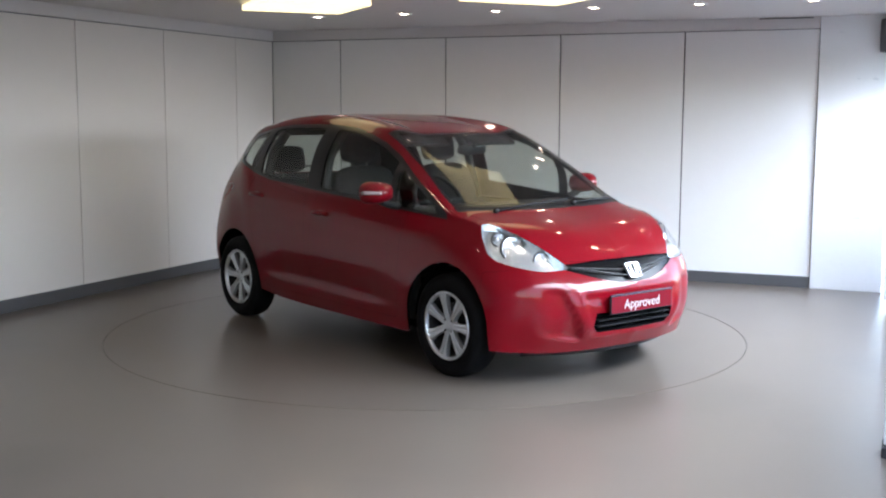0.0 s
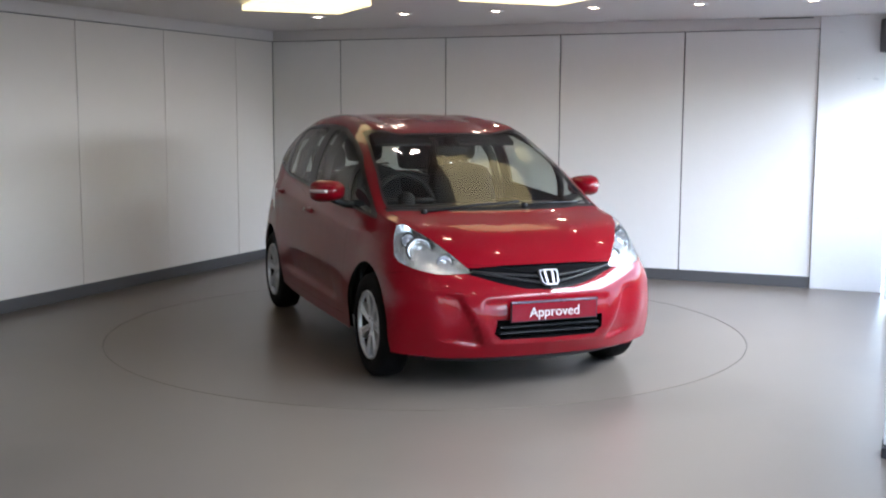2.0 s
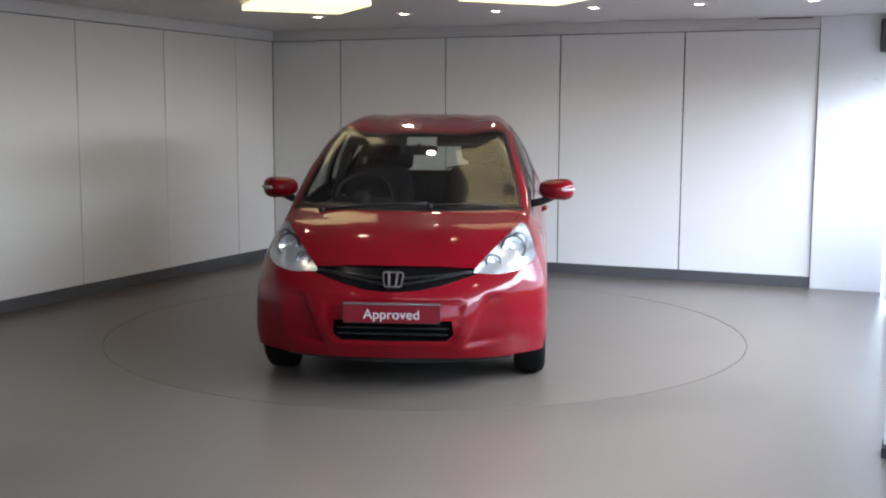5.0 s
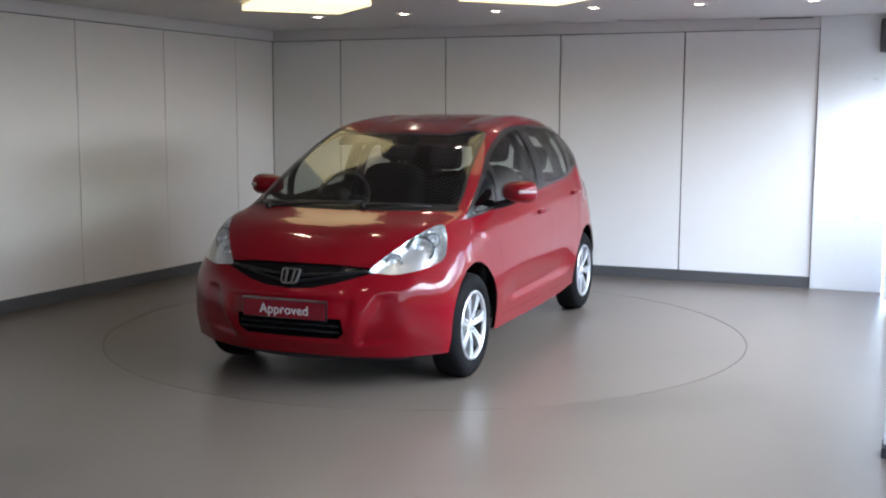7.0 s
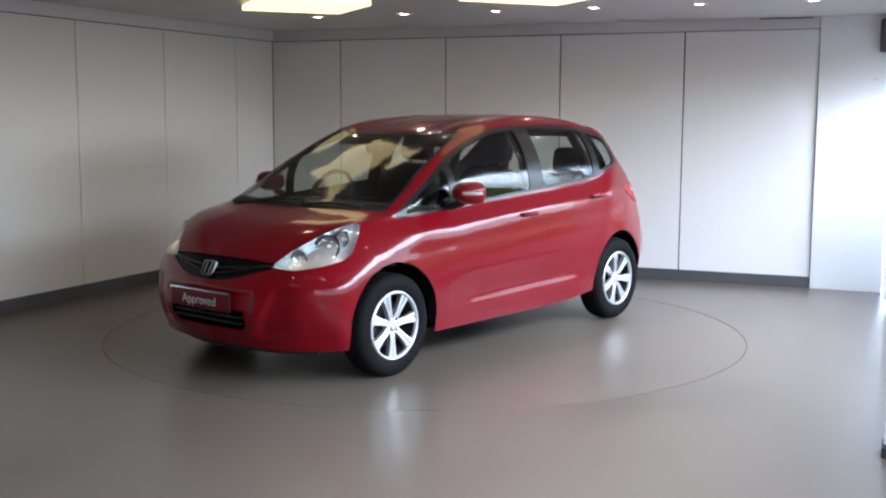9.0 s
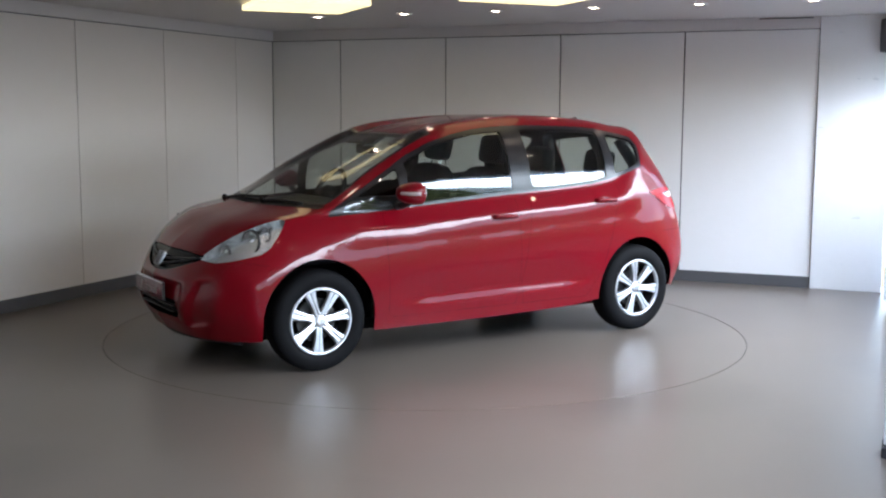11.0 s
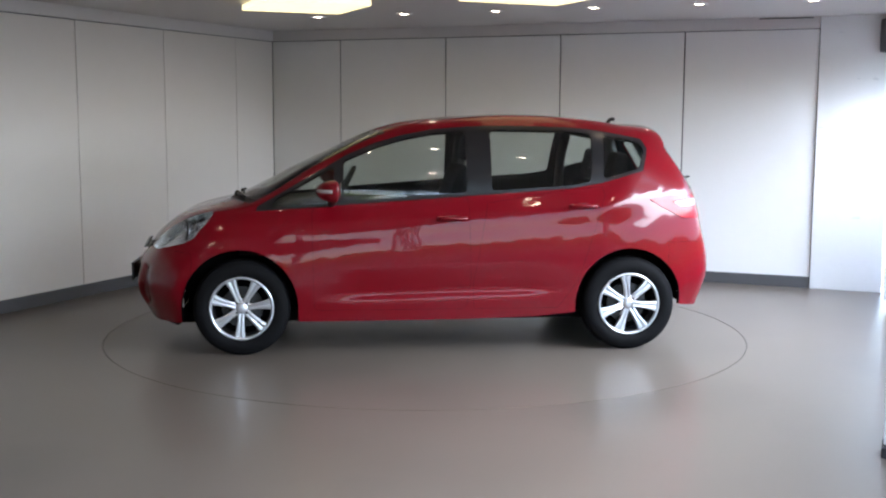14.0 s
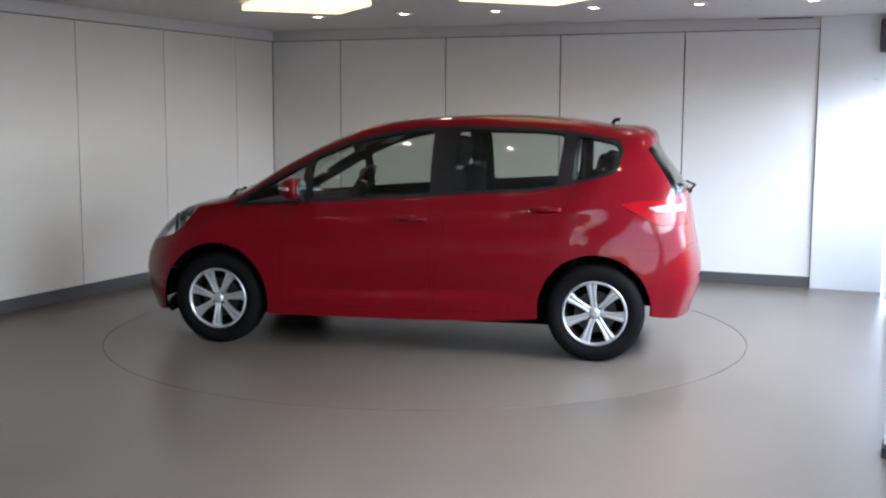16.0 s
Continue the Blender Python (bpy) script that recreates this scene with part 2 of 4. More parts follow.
def build_room():
    circle_floor()
    back = [0.0, 0.80, 1.965, 3.135, 4.30, 5.46]
    wall_with_panels("wall_back", back, 0.10, 2.262, ROOM, "white panelled back wall with thin dark joints", WALL, CEIL)
    s = boxed("skirting_back", (0.0, 5.45, -0.016, 0.0, 0.0, 0.098), SKIRT, at=ROOM, bevel=0.003)
    tagged(s, "dark grey skirting along the back wall", "skirting", kind="structure")
    c = boxed("cornice_back", (0.0, 5.458, -0.03, 0.012, 2.268, CEIL), CEILING, at=ROOM, bevel=0.006)
    tagged(c, "pale grey cornice above the back wall panels", "cornice", kind="structure")
    boxed("crack", (4.95, 5.40, -0.034, -0.028, CEIL - 0.016, CEIL - 0.006), JOINT, c, label="dark crack along the cornice")
    pier = boxed("wall_pier", (5.462, 6.05, -0.022, 0.2, 0.0, CEIL - 0.002), PLASTER, at=ROOM, bevel=0.006)
    tagged(pier, "white plastered pier with scuffs beside the window", "pier", kind="structure")
    left = ROOM @ Matrix.Rotation(radians(90 - 1.6), 4, "Z")
    seams = [-LONG, -11.4, -10.3, -9.2, -8.1, -7.05, -6.0, -5.05, -4.0, -2.93, -1.80, -0.67, 0.0]
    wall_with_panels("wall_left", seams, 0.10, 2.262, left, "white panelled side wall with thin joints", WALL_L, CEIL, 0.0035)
    s = boxed("skirting_left", (-LONG, -0.016, -0.016, 0.0, 0.0, 0.098), SKIRT, at=left, bevel=0.003)
    tagged(s, "dark grey skirting along the side wall", "skirting", kind="structure")
    c = boxed("cornice_left", (-LONG, -0.03, -0.03, 0.012, 2.268, CEIL), CEILING, at=left, bevel=0.006)
    tagged(c, "pale grey cornice above the side wall panels", "cornice", kind="structure")
    # the end behind the camera
    e = boxed("wall_front", (-0.9, WIDE + 0.4, -LONG - 0.2, -LONG, 0, CEIL), PLASTER, at=ROOM)
    tagged(e, "plain white wall closing the showroom", "wall", kind="structure")
    ce = boxed("ceiling", (-0.9, WIDE + 0.4, -LONG - 0.2, 0.2, CEIL, CEIL + 0.15), CEILING, at=ROOM)
    tagged(ce, "pale grey painted showroom ceiling", "ceiling", kind="structure")
    # glazed side
    h = boxed("wall_window_header", (6.20, 6.45, -LONG, 0.2, 2.08, CEIL), PLASTER, at=ROOM)
    tagged(h, "grey header above the showroom glazing", "wall", kind="structure")
    win = boxed("window_1", (6.24, 6.42, -LONG, 0.0, 0.0, 0.05), WHITE_FRAME, at=ROOM)
    tagged(win, "full-height showroom glazing with white frame", "window", kind="structure")
    for y, x in ((-0.78, 6.08), (-4.96, 6.14), (-9.1, 6.30), (-LONG + 0.04, 6.30)):
        boxed("mullion", (x, 6.40, y - 0.03, y + 0.03, 0.05, 2.08), WHITE_FRAME, win, bevel=0.004)
    # added dark box: stands for the dark corner where glazing head meets pier
    boxed("dark_head_box", (5.945, 6.20, -0.15, -0.025, 2.05, 2.33), SKIRT, win, bevel=0.03, label="dark box added for the dark corner at the head of the glazing")
    boxed("mullion_foot", (6.132, 6.30, -5.04, -4.88, 0.0, 0.05), DARK, win, bevel=0.01, label="black mullion foot")
    ys = [0.0, -0.78, -4.96, -9.1, -LONG]
    for a, b in zip(ys, ys[1:]):
        p = boxed("pane", (6.32, 6.332, b + 0.03, a - 0.03, 0.05, 2.08), CLEAR, win)
        p.visible_shadow = False
    g = mesh_object("ground", [(6.42, -900, -0.03), (900, -900, -0.03), (900, 900, -0.03), (6.42, 900, -0.03)], [(0, 1, 2, 3)], vary(material("dark_asphalt", (0.060, 0.060, 0.062), 0.85), 3, 0.2, bump=0.3, bump_scale=90))
    g.matrix_basis = ROOM
    tagged(g, "dark asphalt forecourt outside the showroom glazing", "ground", kind="structure")


def hedge():
    """A dense, unseen hedge shape past the forecourt, added to cut low-sky reflections."""
    verts, faces = [], []
    ny, nz = 260, 9
    for i in range(ny):
        y = -75 + i * 0.5
        top = 3.6 + 0.5 * noise.noise((y * 0.22, 3.1, 0)) + 0.35 * noise.noise((y * 0.9, 8.2, 0))
        for j in range(nz):
            z = top * j / (nz - 1) - 0.03
            bulge = 0.9 * math.sin(math.pi * min(1, 0.12 + j / nz)) + 0.5 * noise.noise((y * 0.8, z * 0.9, 5.0))
            verts.append((25.0 - bulge, y, z))
        verts.append((26.5, y, top - 0.2))
    n = nz + 1
    for i in range(ny - 1):
        for j in range(n - 1):
            faces.append((i * n + j, i * n + j + 1, (i + 1) * n + j + 1, (i + 1) * n + j))
    ob = mesh_object("backdrop", verts, faces, vary(material("backdrop_foliage", (0.045, 0.060, 0.026), 0.9, spec=0.1), 1.5, 0.4, bump=1.0, bump_scale=6), smooth=True)
    ob.matrix_basis = ROOM
    tagged(ob, "unseen dark green backdrop added beyond the forecourt to hide the low sky", "hedge", kind="structure")


def ceiling_lights():
    # boxes hung below the ceiling, turned by half a right angle to the walls
    for x, y in ((-0.84, 9.06), (0.83, 8.28)):
        e = tagged(new("ceiling_light"), "lit warm white box light hung under the ceiling", "ceiling light", "ceiling light boxes")
        e.matrix_basis = pose(x, y, 2.31, 0, 0, 22.7)
        bm = bmesh.new()
        box(bm, -0.79, 0.0, -0.79, 0.0, 0.0, 0.045, bevel=0.012)
        part("diffuser", bm, PANEL_GLOW, e)
        bm = bmesh.new()
        box(bm, -0.77, -0.02, -0.77, -0.02, 0.046, 0.062)
        part("housing", bm, WHITE_FRAME, e)


def downlight():
    e = new("downlight")
    bm = bmesh.new()
    lathe(bm, [(0.040, -0.002), (0.044, -0.008), (0.068, -0.006), (0.072, 0.0)], 24, "Z")
    part("rim", bm, WHITE_FRAME, e, smooth=True)
    bm = bmesh.new()
    lathe(bm, [(0.0005, -0.004), (0.040, -0.003)], 24, "Z")
    part("bulb", bm, SPOT_GLOW, e)
    return tagged(e, "small round recessed ceiling downlight, lit", "downlight", "ceiling downlights")


def downlights():
    first = None
    for r, y in enumerate((-1.44, -2.86, -4.28, -5.70, -7.12, -8.54, -9.96)):
        for k in range(1, 7):
            m = ROOM @ Matrix.Translation((0.51 + 0.83 * k, y, CEIL))
            p = m.translation
            if r > 1 and k == 1:
                continue
            if r and (-1.75 < p.x < -0.3 and 7.7 < p.y < 9.2 or -0.1 < p.x < 1.35 and 6.9 < p.y < 8.4):
                continue
            if first is None:
                first = downlight()
                first.matrix_basis = m
            else:
                copy_thing(first, m)


build_room()
hedge()
ceiling_lights()
downlights()
TABLE = turntable()

# ------------------------------------------------------------ the car's skin
# Character lines from the front lip over bonnet, screen, roof and tailgate to the rear lip; x forward, y to the left, z up.
MIDDLE = [(1.90, 0.2), (2.010, 0.4), (1.980, 0.545), (1.880, 0.695), (1.7, 0.838), (1.33, 0.965), (0.86, 1.2), (0.36, 1.405), (-0.15, 1.495), (-0.74, 1.515), (-1.26, 1.463), (-1.582, 1.388), (-1.590, 1.352), (-1.785, 1.04), (-1.835, 0.8), (-1.885, 0.48), (-1.82, 0.26)]
QUARTER = [(1.872, 0.33, 0.2), (1.966, 0.34, 0.4), (1.934, 0.34, 0.55), (1.832, 0.35, 0.702), (1.68, 0.36, 0.845), (1.3, 0.36, 0.968), (0.84, 0.34, 1.195), (0.35, 0.3, 1.4), (-0.15, 0.3, 1.488), (-0.74, 0.3, 1.507), (-1.25, 0.3, 1.453), (-1.562, 0.3, 1.376), (-1.571, 0.3, 1.342), (-1.77, 0.35, 1.04), (-1.82, 0.36, 0.8), (-1.87, 0.38, 0.48), (-1.805, 0.36, 0.26)]
EDGE = [(1.80, 0.555, 0.2), (1.86, 0.58, 0.41), (1.838, 0.585, 0.57), (1.745, 0.598, 0.72), (1.57, 0.622, 0.86), (1.17, 0.688, 0.960), (0.765, 0.640, 1.185), (0.305, 0.582, 1.388), (-0.15, 0.558, 1.445), (-0.74, 0.545, 1.452), (-1.20, 0.535, 1.408), (-1.505, 0.520, 1.330), (-1.525, 0.527, 1.300), (-1.695, 0.585, 1.03), (-1.765, 0.625, 0.79), (-1.815, 0.625, 0.48), (-1.75, 0.605, 0.265)]
BELT = [(1.73, 0.675, 0.205), (1.765, 0.705, 0.4), (1.75, 0.712, 0.565), (1.67, 0.712, 0.695), (1.51, 0.72, 0.83), (1.12, 0.745, 0.895), (0.7, 0.745, 0.935), (0.28, 0.755, 0.965), (-0.15, 0.76, 0.99), (-0.72, 0.76, 1.02), (-1.05, 0.755, 1.062), (-1.31, 0.735, 1.11), (-1.345, 0.731, 1.094), (-1.59, 0.705, 0.97), (-1.69, 0.725, 0.77), (-1.745, 0.725, 0.47), (-1.70, 0.685, 0.27)]
WAIST = [(1.665, 0.765, 0.21), (1.675, 0.792, 0.38), (1.645, 0.802, 0.535), (1.545, 0.814, 0.62), (1.38, 0.818, 0.7), (1.03, 0.815, 0.74), (0.67, 0.822, 0.75), (0.28, 0.828, 0.76), (-0.15, 0.832, 0.775), (-0.7, 0.836, 0.8), (-0.92, 0.835, 0.815), (-1.12, 0.83, 0.83), (-1.152, 0.827, 0.827), (-1.4, 0.805, 0.8), (-1.54, 0.79, 0.69), (-1.63, 0.785, 0.45), (-1.63, 0.74, 0.28)]
FLANK = [(1.615, 0.808, 0.215), (1.59, 0.832, 0.32), (1.51, 0.842, 0.42), (1.42, 0.84, 0.45), (1.27, 0.847, 0.47), (0.98, 0.847, 0.48), (0.65, 0.847, 0.49), (0.28, 0.847, 0.5), (-0.15, 0.847, 0.5), (-0.66, 0.848, 0.5), (-0.86, 0.85, 0.51), (-1.03, 0.85, 0.52), (-1.058, 0.849, 0.525), (-1.27, 0.845, 0.56), (-1.43, 0.83, 0.53), (-1.55, 0.81, 0.4), (-1.59, 0.775, 0.29)]
SILL = [(1.59, 0.822, 0.22), (1.505, 0.832, 0.22), (1.42, 0.82, 0.22), (1.33, 0.82, 0.22), (1.2, 0.82, 0.22), (0.95, 0.82, 0.215), (0.65, 0.82, 0.215), (0.3, 0.82, 0.215), (-0.15, 0.82, 0.218), (-0.6, 0.82, 0.23), (-0.78, 0.82, 0.245), (-0.95, 0.82, 0.26), (-0.979, 0.82, 0.262), (-1.2, 0.82, 0.28), (-1.38, 0.82, 0.29), (-1.5, 0.81, 0.3), (-1.57, 0.79, 0.3)]


def glide(knots, pts, at):
    """A smooth curve through pts (n, 3) at knots, taken at the values at."""
    h = np.diff(knots)
    d = np.diff(pts, axis=0) / h[:, None]
    m = np.zeros_like(pts)
    m[1:-1] = (d[:-1] * h[1:, None] + d[1:] * h[:-1, None]) / (h[1:] + h[:-1])[:, None]
    m[0], m[-1] = d[0], d[-1]
    i = np.clip(np.searchsorted(knots, at, side="right") - 1, 0, len(h) - 1)
    t = ((at - knots[i]) / h[i])[:, None]
    hh = h[i][:, None]
    return (pts[i] * (1 + 2 * t) * (1 - t) ** 2 + m[i] * hh * t * (1 - t) ** 2 + pts[i + 1] * t * t * (3 - 2 * t) + m[i + 1] * hh * t * t * (t - 1))


def steps(knots, size):
    at, whole = [], []
    for a, b in zip(knots, knots[1:]):
        n = max(2, round((b - a) / (size[len(whole)] if len(whole) < len(size) else size[-1])))
        whole.append(len(at))
        at += [a + (b - a) * k / n for k in range(n)]
    whole.append(len(at))
    return np.array(at + [knots[-1]]), whole


def skin():
    net = np.array([[(x, 0.0, z) for x, z in MIDDLE], QUARTER, EDGE, BELT, WAIST, FLANK, SILL])  # line, station
    ku = np.concatenate([[0], np.cumsum(np.linalg.norm(np.diff(net[:4], axis=1), axis=2).mean(0))])
    kv = np.concatenate([[0], np.cumsum(np.linalg.norm(np.diff(net, axis=0), axis=2).mean(1))])
    au, iu = steps(ku, (0.014, 0.014, 0.014, 0.02, 0.026))
    av, iv = steps(kv, (0.018,))
    lines = np.array([glide(ku, l, au) for l in net])  # line, u
    grid = np.array([glide(kv, lines[:, i], av) for i in range(len(au))])  # u, v
    x, y, z = grid[..., 0], grid[..., 1], grid[..., 2]
    # shoulder crease that climbs to the tail, and a low crease over the doors
    side = np.clip((y - 0.68) / 0.06, 0, 1)
    line = 0.865 - 0.055 * (x - 0.3)
    fade = np.clip((x + 1.48) / 0.35, 0, 1) * np.clip((1.35 - x) / 0.35, 0, 1)
    y += 0.016 * np.clip(1 - np.abs(z - line) / 0.11, 0, 1) * side * fade
    low = 0.365 - 0.02 * x
    fade = np.clip((x + 0.85) / 0.3, 0, 1) * np.clip((0.8 - x) / 0.3, 0, 1)
    d = z - low - 0.03
    y -= 0.024 * np.clip(1 - np.where(d > 0, d / 0.17, -d / 0.04), 0, 1) * side * fade
    # the side glass bows outward between belt and roof rail
    s = np.clip((av - kv[2]) / (kv[3] - kv[2]), 0, 1)[None, :]
    cabin = np.clip((1.15 - x) / 0.5, 0, 1) * np.clip((x + 1.62) / 0.75, 0, 1)
    cabin = cabin * cabin * (3 - 2 * cabin)
    y += 0.036 * np.sin(np.pi * s) * cabin
    # hollow cheeks in the front bumper, and a hollow for the plate and the intake
    def hollow(pts, softs):
        t = np.ones(y.shape)
        for a, b, soft in zip(pts, pts[1:] + pts[:1], softs):
            nx, nz = a[1] - b[1], b[0] - a[0]
            k = math.hypot(nx, nz)
            d = np.clip(((y - a[0]) * nx + (z - a[1]) * nz) / k / soft, 0, 1)
            t = t * d * d * (3 - 2 * d)
        return t
    nose = np.clip((x - 1.62) / 0.06, 0, 1)
    x -= 0.027 * hollow([(0.365, 0.258), (0.655, 0.306), (0.715, 0.45), (0.655, 0.575), (0.495, 0.556)], (0.022, 0.20, 0.20, 0.022, 0.016)) * nose
    x -= 0.014 * hollow([(-0.1, 0.280), (0.33, 0.280), (0.40, 0.42), (0.40, 0.540), (-0.1, 0.552)], (0.03, 0.04, 0.05, 0.04, 0.05)) * nose
    return grid, iu, iv


def carve(bm, faces, outline, ax):
    """Cuts a convex outline, given in the two axes ax, into the faces; returns those inside."""
    area = sum(a[0] * b[1] - b[0] * a[1] for a, b in zip(outline, outline[1:] + outline[:1]))
    pts = outline if area > 0 else outline[::-1]
    cand = [f for f in faces if f.is_valid]
    for a, b in zip(pts, pts[1:] + pts[:1]):
        co, no = [0, 0, 0], [0, 0, 0]
        co[ax[0]], co[ax[1]] = a
        no[ax[0]], no[ax[1]] = b[1] - a[1], a[0] - b[0]
        co, no = Vector(co), Vector(no).normalized()
        geom = cand + list({e for f in cand for e in f.edges}) + list({v for f in cand for v in f.verts})
        got = bmesh.ops.bisect_plane(bm, geom=geom, dist=1e-5, plane_co=co, plane_no=no)
        cand = [g for g in got["geom"] if isinstance(g, bmesh.types.BMFace) and (g.calc_center_median() - co).dot(no) < 0]
    return cand


def rounded(pts, r, n=3):
    """The outline with its corners rounded off."""
    out = []
    for i, p in enumerate(pts):
        p = Vector(p)
        a, b = Vector(pts[i - 1]) - p, Vector(pts[(i + 1) % len(pts)]) - p
        k = min(r, a.length * 0.45, b.length * 0.45)
        s, e = p + a.normalized() * k, p + b.normalized() * k
        for j in range(n + 1):
            t = j / n
            out.append(tuple(s * (1 - t) ** 2 + p * 2 * t * (1 - t) + e * t * t))
    return out


(BODY, TRIM, PANE_NOSE, PANE_FRONT, PANE_REAR, PANE_TAIL, SCREEN, BONNET, REAR_GLASS, TAILGATE, GRILLE, HEADLAMP, INTAKE, BUMPER, REAR_BUMPER, TAIL_LAMP, DOOR_FRONT, DOOR_REAR, COWL, ARCH, ROOF, SCREEN_EDGE, TAIL_PALE, PLATE_BED) = range(24)

DLO = [(1.15, 0.908), (-0.86, 1.048), (-1.07, 1.085), (-1.345, 1.160), (-1.393, 1.300), (-1.362, 1.362), (-1.24, 1.388), (-1.04, 1.422), (-0.86, 1.438), (-0.50, 1.447), (-0.32, 1.446), (-0.14, 1.438), (0.035, 1.422), (0.215, 1.388), (0.394, 1.338), (0.574, 1.262), (1.14, 0.940)]


def sort_skin():
    grid, iu, iv = skin()
    nu, nv = grid.shape[:2]
    bm = bmesh.new()
    lay = bm.faces.layers.int.new("kind")
    vs = [[bm.verts.new(grid[i, j]) for j in range(nv)] for i in range(nu)]
    edge = iv[2]
    for i in range(nu - 1):
        for j in range(nv - 1):
            f = bm.faces.new((vs[i][j], vs[i + 1][j], vs[i + 1][j + 1], vs[i][j + 1]))
            k = BODY
            if j < edge:
                if iu[5] + 1 <= i < iu[7] - 1 and j < edge - 1:
                    k = SCREEN if (iu[5] + 2 <= i < iu[7] - 2 and j < edge - 2) else SCREEN_EDGE
                elif iu[5] - 1 <= i < iu[5] + 1:
                    k = COWL
                elif iu[3] <= i < iu[5] - 1 and j < edge - 1:
                    k = BONNET
                elif iu[12] <= i < iu[13] and j < edge - 1:
                    k = REAR_GLASS
                elif i >= iu[13] and i < iu[14] + 3:
                    k = TAILGATE
                elif iu[7] <= i < iu[12]:
                    k = ROOF
            f[lay] = k
    if vs and bm.faces:
        bm.faces.ensure_lookup_table()
    bm.normal_update()
    mid = min(bm.faces, key=lambda f: (f.calc_center_median() - Vector((-0.5, 0, 1.5))).length)
    if mid.normal.z < 0:
        bmesh.ops.reverse_faces(bm, faces=bm.faces)
    bm.normal_update()
    base = bm.copy()
    bmesh.ops.triangulate(base, faces=base.faces)
    base.normal_update()
    ref = (BVHTree.FromBMesh(base), [[v.co.copy() for v in f.verts] for f in base.faces], [[v.normal.copy() for v in f.verts] for f in base.faces])
    base.free()

    def cut(kind, outline, ax, where):
        inside = carve(bm, [f for f in bm.faces if where(f, f.calc_center_median())], outline, ax)
        for f in inside:
            f[lay] = kind
        return inside

    side = lambda f, c: c.y > 0.45 and f[lay] in (BODY, ROOF)
    cut(ARCH, [(1.25 + 0.362 * math.cos(math.pi * k / 20), 0.312 + 0.362 * math.sin(math.pi * k / 20)) for k in range(21)] + [(0.888, 0.1), (1.612, 0.1)], (0, 2), lambda f, c: c.y > 0.6)
    cut(ARCH, [(-1.235 + 0.350 * math.cos(math.pi * k / 20), 0.318 + 0.350 * math.sin(math.pi * k / 20)) for k in range(21)] + [(-1.585, 0.1), (-0.885, 0.1)], (0, 2), lambda f, c: c.y > 0.6)
    cut(TRIM, DLO, (0, 2), side)
    trim = lambda f, c: f[lay] == TRIM
    cut(PANE_NOSE, rounded([(1.06, 0.932), (0.66, 0.958), (0.66, 1.19), (1.03, 0.978)], 0.03), (0, 2), trim)
    cut(PANE_FRONT, rounded([(0.60, 0.968), (-0.185, 1.026), (-0.185, 1.412), (0.03, 1.396), (0.21, 1.362), (0.39, 1.312), (0.60, 1.222)], 0.02), (0, 2), trim)
    cut(PANE_REAR, rounded([(-0.345, 1.035), (-0.84, 1.066), (-0.99, 1.090), (-1.02, 1.398), (-0.86, 1.412), (-0.345, 1.420)], 0.03), (0, 2), trim)
    cut(PANE_TAIL, rounded([(-1.075, 1.110), (-1.320, 1.176), (-1.367, 1.298), (-1.337, 1.342), (-1.10, 1.388)], 0.03), (0, 2), trim)
    low = lambda f, c: f[lay] == BODY and c.y > 0.6
    cut(DOOR_FRONT, rounded([(0.79, 0.285), (-0.175, 0.285), (-0.205, 0.45), (-0.195, 0.999), (0.80, 0.93)], 0.04), (0, 2), low)
    cut(DOOR_REAR, rounded([(-0.19, 0.285), (-0.84, 0.285), (-0.90, 0.47), (-1.06, 0.70), (-1.10, 0.90), (-1.06, 1.078), (-0.86, 1.046), (-0.21, 1.0), (-0.22, 0.45)], 0.02), (0, 2), low)
    front = lambda f, c: c.x > 1.35 and f[lay] in (BODY, BONNET, BUMPER)
    cut(HEADLAMP, rounded([(0.415, 0.668), (0.52, 0.775), (0.62, 0.865), (0.70, 0.925), (0.752, 0.918), (0.792, 0.80), (0.775, 0.725), (0.70, 0.682), (0.58, 0.658)], 0.03), (1, 2), front)
    lamp = [f for f in bm.faces if f[lay] == HEADLAMP]
    kept = set(carve(bm, lamp, [(2.1, 0.60), (1.66, 0.672), (1.535, 0.745), (1.45, 0.845), (1.415, 0.895), (1.49, 0.94), (2.1, 0.94)], (0, 2)))
    for f in bm.faces:
        if f[lay] == HEADLAMP and f not in kept:
            f[lay] = BODY
    cut(GRILLE, [(-0.1, 0.575), (0.0, 0.575), (0.14, 0.582), (0.26, 0.607), (0.465, 0.668), (0.445, 0.690), (0.25, 0.700), (0.0, 0.703), (-0.1, 0.703)], (1, 2), front)
    cut(INTAKE, [(-0.1, 0.308), (0.285, 0.308), (0.325, 0.345), (0.318, 0.420), (-0.1, 0.426)], (1, 2), front)
    for f in bm.faces:
        c = f.calc_center_median()
        if f[lay] in (BODY, BONNET) and c.x > 1.55 and c.z < 0.70 - (1.90 - c.x) * 0.15:
            f[lay] = BUMPER
    back = lambda f, c: c.x < -1.2 and f[lay] in (BODY, TAILGATE)
    cut(TAIL_LAMP, rounded([(-1.37, 0.975), (-1.52, 1.000), (-1.88, 1.000), (-1.88, 0.842), (-1.61, 0.848)], 0.02), (0, 2), lambda f, c: back(f, c) and c.y > 0.5)
    cut(TAIL_PALE, [(-1.54, 0.958), (-1.64, 0.972), (-1.90, 0.972), (-1.90, 0.932), (-1.60, 0.926)], (0, 2), lambda f, c: f[lay] == TAIL_LAMP)
    for f in bm.faces:
        c = f.calc_center_median()
